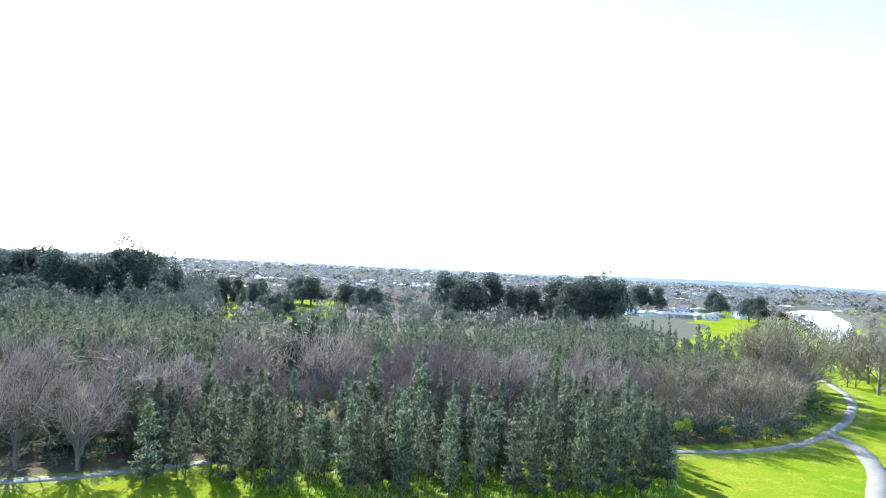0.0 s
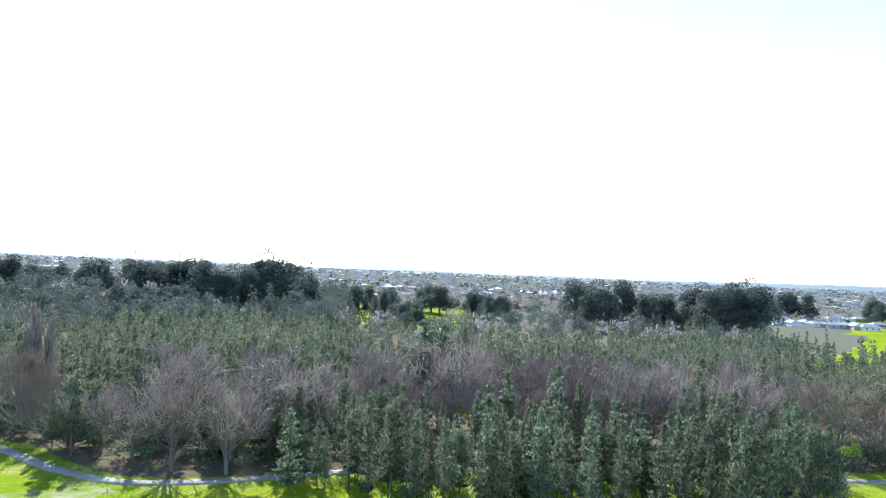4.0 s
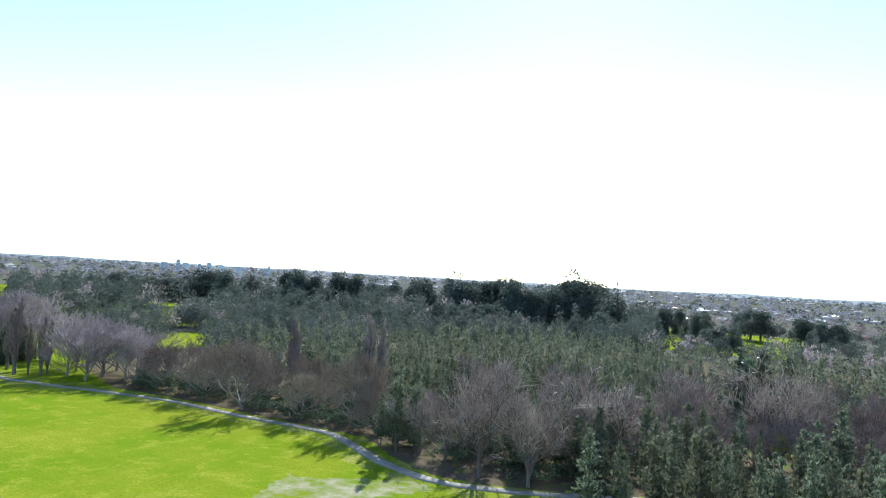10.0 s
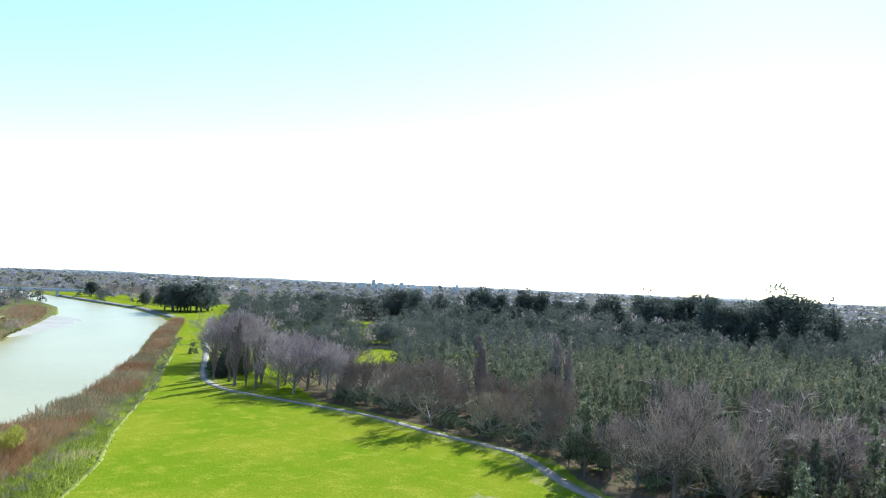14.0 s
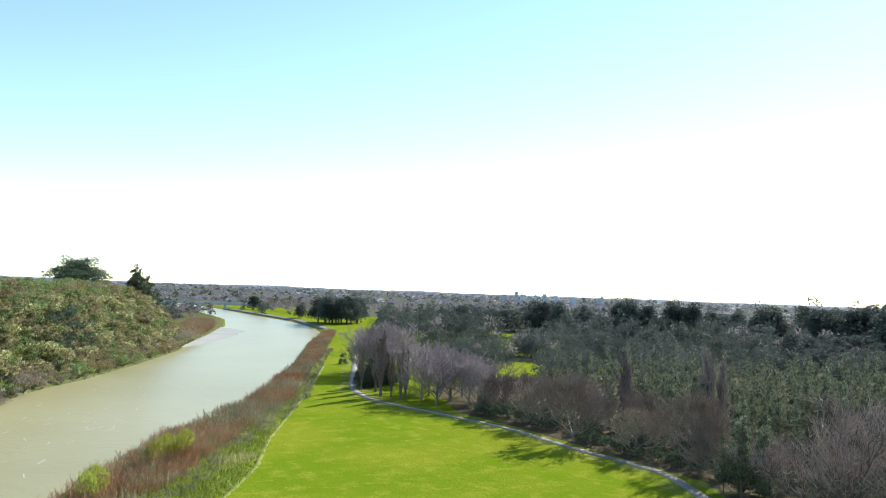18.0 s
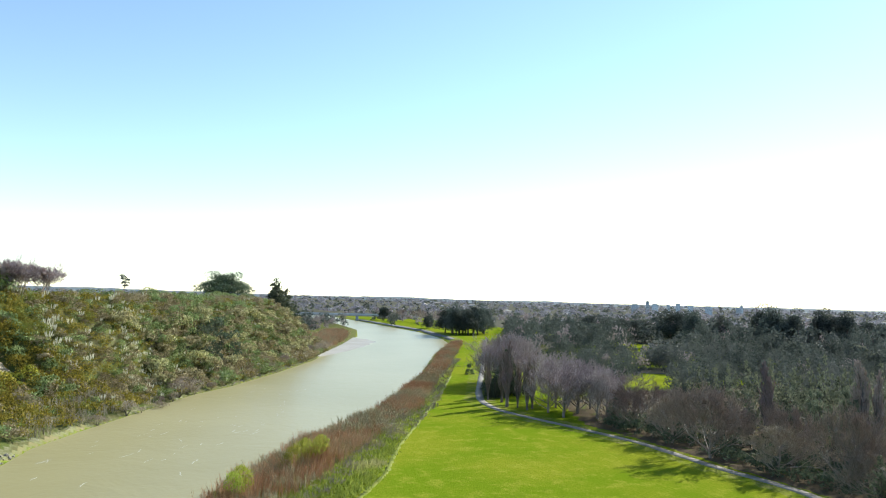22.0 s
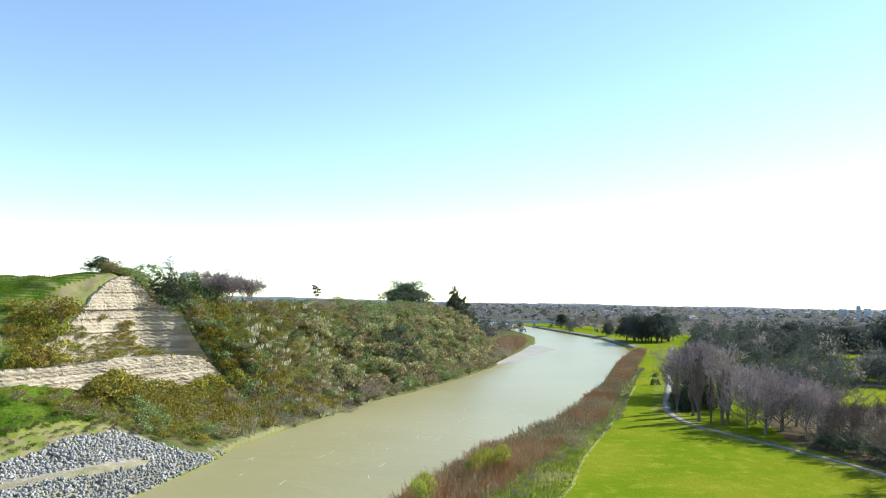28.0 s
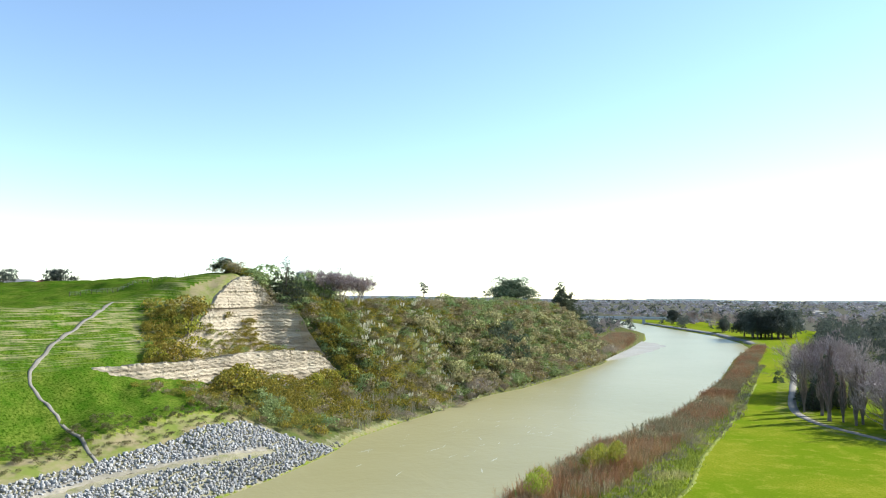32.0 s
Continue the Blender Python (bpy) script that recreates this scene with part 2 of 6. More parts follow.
def ground_mat():
    """One sheet: lawn, rough grass, leaf litter, bare earth, pasture and far town ground, blended by the zones of the sheet."""
    m, nt, b, out = nodes_of("ground_cover")
    za, zb = nt.nodes.new("ShaderNodeVertexColor"), nt.nodes.new("ShaderNodeVertexColor")
    za.layer_name, zb.layer_name = "zone_a", "zone_b"
    sa, sb = nt.nodes.new("ShaderNodeSeparateColor"), nt.nodes.new("ShaderNodeSeparateColor")
    nt.links.new(za.outputs[0], sa.inputs[0])
    nt.links.new(zb.outputs[0], sb.inputs[0])
    big, mid, fine = noise_node(nt, 0.035, 5.0, 0.6), noise_node(nt, 0.25, 5.0, 0.65), noise_node(nt, 2.2, 6.0, 0.7)

    def edge(sock, width=0.9):
        """A zone with a ragged rim."""
        return ramp(nt, mathn(nt, "ADD", sock, mathn(nt, "MULTIPLY", mathn(nt, "SUBTRACT", mid.outputs[0], 0.5), width)), 0.35, 0.65)

    lawn = mix(nt, ramp(nt, big.outputs[0], 0.42, 0.58), (0.135, 0.185, 0.012), (0.225, 0.225, 0.022))
    lawn = mix(nt, ramp(nt, mid.outputs[0], 0.50, 0.72), lawn, (0.31, 0.285, 0.04))
    lawn = mix(nt, ramp(nt, fine.outputs[0], 0.3, 0.75), lawn, (0.095, 0.15, 0.006))
    rough_grass = mix(nt, ramp(nt, mid.outputs[0], 0.4, 0.6), (0.15, 0.20, 0.02), (0.25, 0.235, 0.07))
    rough_grass = mix(nt, ramp(nt, fine.outputs[0], 0.45, 0.7), rough_grass, (0.07, 0.09, 0.02))
    litter = mix(nt, ramp(nt, fine.outputs[0], 0.35, 0.7), (0.075, 0.06, 0.04), (0.14, 0.11, 0.075))
    litter = mix(nt, ramp(nt, mid.outputs[0], 0.55, 0.68), litter, (0.09, 0.13, 0.02))
    earth = mix(nt, ramp(nt, mid.outputs[0], 0.35, 0.65), (0.20, 0.18, 0.11), (0.29, 0.265, 0.18))
    pasture = mix(nt, ramp(nt, mid.outputs[0], 0.36, 0.66), (0.048, 0.105, 0.008), (0.115, 0.145, 0.022))
    pasture = mix(nt, ramp(nt, fine.outputs[0], 0.42, 0.64), pasture, (0.018, 0.045, 0.003))
    tc, mp = nt.nodes.new("ShaderNodeTexCoord"), nt.nodes.new("ShaderNodeMapping")
    mp.inputs["Scale"].default_value = (0.03, 0.03, 0.75)
    nt.links.new(tc.outputs["Object"], mp.inputs[0])
    bench = nt.nodes.new("ShaderNodeTexNoise")
    bench.inputs["Detail"].default_value = 5.0
    nt.links.new(mp.outputs[0], bench.inputs["Vector"])
    cut = mathn(nt, "MULTIPLY", sb.outputs[1], ramp(nt, bench.outputs[0], 0.46, 0.60))
    pasture = mix(nt, mathn(nt, "MULTIPLY", cut, ramp(nt, mid.outputs[0], 0.3, 0.6)), pasture, (0.27, 0.235, 0.135))
    hillside = mix(nt, ramp(nt, mid.outputs[0], 0.4, 0.6), (0.24, 0.20, 0.11), (0.15, 0.18, 0.04))
    town = mix(nt, ramp(nt, mid.outputs[0], 0.4, 0.6), (0.115, 0.105, 0.085), (0.085, 0.09, 0.06))
    col = mix(nt, edge(sa.outputs[2]), lawn, rough_grass)
    col = mix(nt, edge(sa.outputs[0]), col, litter)
    col = mix(nt, edge(sb.outputs[2], 0.4), col, town)
    col = mix(nt, edge(sb.outputs[0], 0.3), col, pasture)
    alpha = nt.nodes.new("ShaderNodeVertexColor")
    alpha.layer_name = "zone_c"
    sc = nt.nodes.new("ShaderNodeSeparateColor")
    nt.links.new(alpha.outputs[0], sc.inputs[0])
    col = mix(nt, edge(sc.outputs[0], 0.4), col, hillside)
    # dark ground: shore mud, and painted shade in the gaps between bushes
    mud_and_gap_shade = mix(nt, ramp(nt, mid.outputs[0], 0.4, 0.6), (0.12, 0.11, 0.05), (0.085, 0.105, 0.03))
    col = mix(nt, edge(sc.outputs[1], 0.4), col, mud_and_gap_shade)
    col = mix(nt, edge(sa.outputs[1], 1.1), col, earth)
    nt.links.new(col, b.inputs["Base Color"])
    b.inputs["Roughness"].default_value = 0.9
    b.inputs["Specular IOR Level"].default_value = 0.0
    bump(nt, b, mathn(nt, "ADD", fine.outputs[0], mid.outputs[0]), 0.6, 0.25)
    return m


M_GROUND = ground_mat()


# ---- plan: river banks, hill and zones ----
NORTH_BANK = np.array([(-2200, 150), (-1300, 190), (-1042, 202), (-826, 203), (-676, 206), (-571, 194), (-510, 180), (-407, 136), (-296, 94), (-235, 67),
                       (-191, 46), (-155, 22), (-126, 8), (-60, -16), (40, -50), (140, -40), (200, 40), (225, 200), (235, 380), (248, 468),
                       (268, 522), (330, 640), (374, 754), (440, 900), (478, 981), (560, 1100)], float)
SOUTH_BANK = np.array([(-2200, 90), (-1300, 135), (-1089, 153), (-876, 153), (-706, 148), (-593, 126), (-476, 92), (-396, 66), (-368, 58), (-311, 35),
                       (-264, 14), (-244, 2), (-211, -11), (-186, -21), (-166, -28), (-149, -30), (-129, -35), (-115, -40), (-60, -62), (40, -135),
                       (170, -130), (265, -20), (288, 250), (300, 440), (328, 560), (376, 643), (420, 721), (496, 880), (540, 975), (640, 1100)], float)
WATER_Z = -2.5
B0, ALONG, AWAY = np.array([-148.0, -30.0]), np.array([-0.927, 0.375]), np.array([-0.375, -0.927])
HILL = [  # along the bank, then six pairs of distance back from it and height
    (-90, (0, -2.5, 8, 0.8, 12, 1.0, 20, 3.5, 30, 4.5, 62, 26.5), 32.5), (-40, (0, -2.5, 8, 0.8, 12, 1.0, 20, 3.5, 30, 4.6, 61, 27), 32.5),
    (-24, (0, -2.5, 9, 0.9, 15, 1.8, 34, 9.5, 42, 15.2, 60, 27.3), 33), (-18, (0, -2.5, 10, 1.0, 33, 9.5, 40.5, 13.5, 43, 16.5, 60, 27.6), 33),
    (-2, (0, -2.5, 10, 1.0, 33, 8, 43.5, 14.5, 46, 18.5, 58, 28.5), 33), (8, (0, -2.5, 9, 0.8, 33, 7.2, 45.4, 12.8, 47.4, 21.8, 58, 31), 33),
    (12.5, (0, -2.5, 8, 0.8, 32, 6.8, 45.8, 12.8, 48.8, 26.2, 57, 33.5), 33.5), (20, (0, -2.5, 7, 0.6, 31, 6.4, 46.2, 12.8, 50.4, 31.8, 56.5, 35), 33.5),
    (29, (0, -2.5, 6, 0.5, 30, 6, 46.8, 12.8, 51.8, 35.6, 56.5, 36.5), 33.5), (34, (0, -2.5, 6, 0.5, 29, 5.6, 47.6, 12.5, 51.6, 33.4, 55, 34.5), 33),
    (38.6, (0, -2.5, 6, 0.5, 27, 5, 44, 12, 47.2, 28.0, 51, 29.5), 33), (42, (0, -2.5, 6, 0.5, 25, 4.6, 40.4, 11, 43.8, 26.6, 48, 28), 32.5),
    (44.6, (0, -2.5, 6, 0.3, 15, 3, 32, 9.5, 38, 20, 44, 27.6), 32), (46.5, (0, -2.5, 6, 0.3, 15, 3, 30, 10, 37, 19, 43, 27.6), 32),
    (49.5, (0, -2.5, 5.5, 0.1, 13, 2.6, 28, 9.5, 34, 17.5, 43, 27.5), 32), (52, (0, -2.5, 4, -0.5, 8, 1.2, 14, 4, 28, 14, 43, 27.4), 32.5),
    (64, (0, -2.5, 3, -1.2, 6, 0.5, 11, 3.2, 24, 14, 39, 27.2), 32), (84, (0, -2.5, 3, -1.5, 6, 0.2, 10, 3, 20, 13, 34, 27), 30),
    (255, (0, -2.5, 3, -1.5, 6, 0.2, 10, 3, 18, 12, 31, 25.5), 26.5), (290, (0, -2.5, 3, -1.5, 6, 0, 10, 2, 18, 8, 30, 18), 22),
    (345, (0, -2.5, 3, -1.5, 6, -0.5, 10, 0, 18, 0.5, 30, 1), 2), (520, (0, -2.5, 3, -1.5, 6, -0.5, 10, 0, 18, 0, 30, 0), 0)]
HILL_S = [row[0] for row in HILL]
HILL_U = np.array([(*row[1][0::2], 160) for row in HILL], float)
HILL_Z = np.array([(*row[1][1::2], row[2]) for row in HILL], float)


def line_distance(px, py, line):
    best = np.full(px.shape, 1e9)
    for (ax, ay), (bx, by) in zip(line[:-1], line[1:]):
        dx, dy = bx - ax, by - ay
        k = np.clip(((px - ax) * dx + (py - ay) * dy) / (dx * dx + dy * dy), 0, 1)
        best = np.minimum(best, np.hypot(px - ax - k * dx, py - ay - k * dy))
    return best


def inside(px, py, poly):
    hit = np.zeros(px.shape, bool)
    for (ax, ay), (bx, by) in zip(poly, np.roll(poly, -1, axis=0)):
        if ay != by:
            hit ^= ((ay > py) != (by > py)) & (px < (bx - ax) * (py - ay) / (by - ay) + ax)
    return hit


def smooth(v, lo, hi):
    k = np.clip((v - lo) / (hi - lo), 0, 1)
    return k * k * (3 - 2 * k)


def wobble(x, y, scale, seed=0.0):
    """Cheap soft unevenness between -1 and 1."""
    a = np.sin(x * scale + 1.7 * np.sin(y * scale * 0.73 + seed)) + np.sin(y * scale * 1.31 + 1.3 * np.sin(x * scale * 0.61 + 2.1 + seed))
    return a * 0.5


RIVER = np.vstack([NORTH_BANK, SOUTH_BANK[::-1]])


def lie(x, y):
    """Height and the measures that the zones need."""
    x, y = np.asarray(x, float), np.asarray(y, float)
    dn, ds = line_distance(x, y, NORTH_BANK), line_distance(x, y, SOUTH_BANK)
    wet = inside(x, y, RIVER)
    d = np.where(wet, 1, -1) * np.minimum(dn, ds)
    s = (x - B0[0]) * ALONG[0] + (y - B0[1]) * ALONG[1]
    south = ~wet & (ds < dn) & (x < 0)
    flat = np.interp(d, [-7, -2, 0, 4, 12], [0, -1.2, WATER_Z, -3.6, -4.6])
    cu = np.stack([np.interp(s, HILL_S, HILL_U[:, k]) for k in range(7)])
    cz = np.stack([np.interp(s, HILL_S, HILL_Z[:, k]) for k in range(7)])
    back = (x - B0[0]) * AWAY[0] + (y - B0[1]) * AWAY[1]
    lean_in = smooth(ds, 6, 24) * (1 - smooth(s, 255, 330))
    ds = ds + (np.clip(back, 0, 900) - ds) * lean_in * south
    u = ds + wobble(x, y, 0.35) * 0.5 * smooth(ds, 14, 24)
    hill = cz[6].copy()
    for k in range(5, -1, -1):
        f = np.clip((u - cu[k]) / (cu[k + 1] - cu[k]), 0, 1)
        hill = np.where(u < cu[k + 1], cz[k] + f * (cz[k + 1] - cz[k]), hill)
    slope = smooth(u, 24, 34) * (1 - smooth(u, 58, 66)) * (1 - smooth(s, 14, 24))
    hill = hill + slope * 0.2 * np.sin(hill * 2.7 + 0.8 * wobble(x, y, 0.05))
    hill = hill + smooth(u, 14, 26) * (wobble(x, y, 0.55, 1.0) * 0.35 + wobble(x, y, 0.13, 2.0) * 0.5)
    fade = smooth(s, -260, -160)
    z = np.where(south, hill * fade + flat * (1 - fade), flat)
    r = np.hypot(x, y)
    z = z + np.maximum(r - 1500, 0) * 0.0056 * (~wet)
    return z, d, s, np.where(south, ds, 0.0), south


def ground_z(x, y):
    return lie(np.atleast_1d(x), np.atleast_1d(y))[0]


# dark litter zone; its path-side edge also paints in tree shade
FOREST = np.array([(-84, 103), (-74, 97), (-66, 93.5), (-60, 92.5), (-52, 95), (-40, 103), (-6, 119), (38, 128), (60, 137), (76, 152), (98, 190), (104, 230), (90, 320), (0, 345), (-140, 320), (-240, 250),
                   (-215, 135), (-200, 110), (-160, 97.5), (-136, 101), (-110, 102), (-90, 104)], float)
WALKWAY = np.array([(-520, 214), (-438, 180), (-311, 129), (-255, 106), (-221, 92), (-204, 86), (-195, 84.5), (-185, 84), (-170, 88), (-158, 92), (-146, 95.5), (-136, 98),
                    (-113, 99), (-102, 101), (-92, 101.5), (-84, 98), (-75, 93.5), (-67, 91), (-60, 90), (-54, 92), (-47, 95.5), (-41, 100), (-30, 107), (-6, 116),
                    (16, 121), (38, 125), (49, 127), (61, 131), (72, 138), (81, 147), (95, 164), (110, 187), (119, 206), (130, 241), (137, 272), (147, 292), (171, 332), (207, 404), (250, 500), (330, 700)], float)
SPUR = np.array([(82, 149), (82, 140), (80, 132), (74, 118), (64, 102)], float)
BARE_PATCH = np.array([(-74, 66), (-78, 77), (-71, 83), (-63, 88), (-55, 88), (-60, 82), (-62, 74)], float)
DESIRE_LINE = np.array([(-95, 22), (-110, 30), (-121, 36), (-143, 44), (-185, 63), (-229, 82), (-270, 99)], float)


TRAIL = np.array([B0 + ALONG * s + AWAY * u for s, u in ((-44.1, 10.7), (-37.9, 26.4), (-36.7, 35.3), (-37.2, 40.5), (-37.0, 42.3), (-35.6, 44.5), (-33.4, 45.8), (-26.4, 50.1), (-18.4, 54.2), (-13.8, 55.8), (-9.1, 58.2), (-5.0, 60.5))])


# fairways and meadows: bearing from, to, distance from, to
OPENINGS = ((7.5, 17.5, 385, 600), (51.8, 57, 420, 540), (24, 26, 400, 500), (-22.5, -19.5, 560, 860), (66, 82, 560, 790))


def build_ground():
    rings = np.concatenate([[0.02, 6, 12, 25, 40, 52], np.arange(60, 150, 1.5), np.arange(150, 275, 1.0), np.arange(275, 400, 2.5),
                            400 * 1.03 ** np.arange(0, 86)])
    az = np.concatenate([np.arange(-38, 60, 0.5), np.arange(60, 131, 0.3), np.arange(131, 322, 3.5)])
    A, Rr = np.meshgrid(np.radians(az), rings)
    x, y = (-np.sin(A) * Rr).ravel(), (np.cos(A) * Rr).ravel()
    z, d, s, u, south = lie(x, y)
    r = np.hypot(x, y)
    n, k = len(az), len(rings)
    i, j = np.meshgrid(np.arange(k - 1), np.arange(n), indexing="ij")
    a, b = i * n + j, i * n + (j + 1) % n
    quads = np.stack([a, b, b + n, a + n], -1).reshape(-1, 4)
    tris = np.vstack([quads[:, [0, 2, 1]], quads[:, [0, 3, 2]]])
    me = mesh_np("ground", np.stack([x, y, z], -1), tris, [M_GROUND], flat=False)
    litter = inside(x, y, FOREST) * 1.0
    earth = inside(x, y, BARE_PATCH) * 0.5
    earth = np.maximum(earth, south * (u < np.interp(s, [-4, 4, 24, 40, 60], [9, 4, 3, 2.5, 2.0])) * (s > -3) * 0.4)
    earth = np.maximum(earth, south * (u < 17) * (s < -2) * 0.7)
    near_bank = ~south & (d > -11) & (x < -60)
    rough = np.maximum(near_bank * 1.0, south & (u < 30) & (s < 10))
    verge = (line_distance(x, y, WALKWAY) < 5) * 0.5
    pasture = south & (u > 24) & (s < 12) | south & (u > 55)
    hillside = south & ((u <= 55) & (s >= 6) | (u > 14) & (u < 23) & (s > -80) & (s < 8))
    cut = smooth(u, 42, 49) * (1 - smooth(u, 57, 66)) * (0.85 + 0.35 * wobble(x, y, 0.08, 1.0))
    turn = np.degrees(np.arctan2(-x, y))
    golf = line_distance(x, y, WALKWAY) < 55
    for a0, a1, r0, r1 in OPENINGS:
        golf |= (turn > a0) & (turn < a1) & (r > r0) & (r < r1)
    park = (r < 1150) & (y < 330) & (x < -300)
    town = (r > 335) & ~golf & ~park & ~south
    # zone_c green: muddy shore and the painted shade under bank bushes
    for name, chans in (("zone_a", (litter, earth, np.maximum(rough, verge))), ("zone_b", (pasture, cut, town)), ("zone_c", (hillside, hillside & (s > 44) | south & (u > 1.5) & (u < 34) & (s > -3), hillside))):
        at = me.color_attributes.new(name, "FLOAT_COLOR", "POINT")
        cols = np.ones((len(x), 4), np.float32)
        for c in range(3):
            cols[:, c] = chans[c]
        at.data.foreach_set("color", cols.ravel())
    return tagged(new("ground", me), "green park lawn, woodland floor and pasture hill beside a river", "ground", kind="structure")


# ---- mesh helpers ----
def mesh_np(name, verts, tris, mats, flat=True, slots=None):
    verts, tris = np.asarray(verts, np.float32), np.asarray(tris, np.int32)
    me = bpy.data.meshes.new(name)
    me.vertices.add(len(verts))
    me.vertices.foreach_set("co", verts.ravel())
    me.loops.add(tris.size)
    me.loops.foreach_set("vertex_index", tris.ravel())
    me.polygons.add(len(tris))
    me.polygons.foreach_set("loop_start", np.arange(0, tris.size, 3, dtype=np.int32))
    if slots is not None:
        me.polygons.foreach_set("material_index", np.asarray(slots, np.int32))
    me.polygons.foreach_set("use_smooth", np.full(len(tris), not flat))
    me.update(calc_edges=True)
    for m in mats:
        me.materials.append(m)
    return me


def join(*pieces):
    """Pieces are (verts, tris); one pair comes back."""
    vs, ts, off = [], [], 0
    for v, t in pieces:
        vs.append(v)
        ts.append(t + off)
        off += len(v)
    return np.vstack(vs), np.vstack(ts)


def moved(piece, at, scale=1.0, turn=0.0):
    v, t = piece
    c, s = math.cos(turn), math.sin(turn)
    w = v * np.asarray(scale)
    w = np.stack([w[:, 0] * c - w[:, 1] * s, w[:, 0] * s + w[:, 1] * c, w[:, 2]], -1)
    return w + np.asarray(at), t


def unit(v):
    return v / np.maximum(np.linalg.norm(v, axis=-1, keepdims=True), 1e-9)


def leaves(rng, at, way, length, width, face=None):
    """Small folded blades, one at each point."""
    n = len(at)
    length, width = np.broadcast_to(length, n)[:, None], np.broadcast_to(width, n)[:, None]
    way = unit(way)
    side = unit(np.cross(way, rng.normal(size=(n, 3)) if face is None else face))
    up = np.cross(side, way)
    v = np.stack([at - way * length * 0.5, at + side * width * 0.5 + up * width * 0.25, at + way * length * 0.5, at - side * width * 0.5 + up * width * 0.25], 1)
    k = np.arange(n)[:, None] * 4
    return v.reshape(-1, 3), np.vstack([k + [0, 1, 2], k + [0, 2, 3]])


def sticks(p, q, r0, r1):
    """Tapered three-sided rods."""
    n = len(p)
    way = unit(q - p)
    ref = np.where(np.abs(way[:, 2:3]) > 0.9, [[1.0, 0, 0]], [[0, 0, 1.0]])
    a = unit(np.cross(way, ref))
    b = np.cross(way, a)
    r0, r1 = np.broadcast_to(r0, n)[:, None], np.broadcast_to(r1, n)[:, None]
    ring = [(math.cos(t), math.sin(t)) for t in (0.0, 2.0944, 4.1888)]
    v = np.stack([p + (a * c + b * s) * r0 for c, s in ring] + [q + (a * c + b * s) * r1 for c, s in ring], 1)
    k = np.arange(n)[:, None] * 6
    faces = [[0, 1, 4], [0, 4, 3], [1, 2, 5], [1, 5, 4], [2, 0, 3], [2, 3, 5]]
    return v.reshape(-1, 3), np.vstack([k + f for f in faces])


def spikes(p, q, r):
    """Twigs: three-sided needles."""
    n = len(p)
    way = unit(q - p)
    a = unit(np.cross(way, [[0.3, 0.5, 0.81]]))
    b = np.cross(way, a)
    r = np.broadcast_to(r, n)[:, None]
    v = np.stack([p + a * r, p - a * r * 0.5 + b * r * 0.87, p - a * r * 0.5 - b * r * 0.87, q], 1)
    k = np.arange(n)[:, None] * 4
    return v.reshape(-1, 3), np.vstack([k + [0, 1, 3], k + [1, 2, 3], k + [2, 0, 3]])


def rod(points, radii, sides=7):
    """A bent tapered trunk along points."""
    p = np.asarray(points, float)
    vs = []
    for c, r in zip(p, radii):
        for k in range(sides):
            t = 2 * math.pi * k / sides
            vs.append(c + np.array([math.cos(t) * r, math.sin(t) * r, 0]))
    ts = []
    for i in range(len(p) - 1):
        for k in range(sides):
            a, b = i * sides + k, i * sides + (k + 1) % sides
            ts += [(a, b, b + sides), (a, b + sides, a + sides)]
    return np.array(vs), np.array(ts)


def part(name, piece, material, parent, label=""):
    me = piece if isinstance(piece, bpy.types.Mesh) else mesh_np(name, piece[0], piece[1], [material])
    ob = new(name, me)
    ob.parent = parent
    if label:
        ob["label"] = label
    return ob


def place(x, y, scale=1.0, turn=0.0, wide=1.0, sink=0.05, z=None):
    gz = float(ground_z(x, y)[0]) if z is None else z
    return Matrix.LocRotScale((x, y, gz - sink), Euler((0, 0, turn)), (scale * wide, scale * wide, scale))


def ribbon(name, line, width, material, lift=0.05, step=2.0, ragged=0.15, seed=3):
    """A paved strip that follows the ground."""
    rng = np.random.default_rng(seed)
    pts = np.asarray(line, float)
    d = np.concatenate([[0], np.cumsum(np.hypot(*np.diff(pts, axis=0).T))])
    tt = np.linspace(0, d[-1], max(int(d[-1] / step), 2))
    c = np.stack([np.interp(tt, d, pts[:, 0]), np.interp(tt, d, pts[:, 1])], -1)
    for _ in range(3):
        c[1:-1] = (c[:-2] + 2 * c[1:-1] + c[2:]) / 4
    way = unit(np.gradient(c, axis=0))
    nrm = np.stack([-way[:, 1], way[:, 0]], -1)
    cols = []
    for f in (-0.5, -0.49, 0.0, 0.49, 0.5):
        w = width + rng.normal(size=len(c)) * ragged
        q = c + nrm * (f * w)[:, None]
        z = ground_z(q[:, 0], q[:, 1]) + (lift if abs(f) < 0.495 else -0.4) + (0.02 if f == 0 else 0)
        cols.append(np.stack([q[:, 0], q[:, 1], z], -1))
    v = np.stack(cols, 1).reshape(-1, 3)
    t = []
    for i in range(len(c) - 1):
        for k in range(4):
            a = i * 5 + k
            t += [(a, a + 5, a + 6), (a, a + 6, a + 1)]
    return new(name, mesh_np(name, v, np.array(t), [material], flat=False))


ground = build_ground()

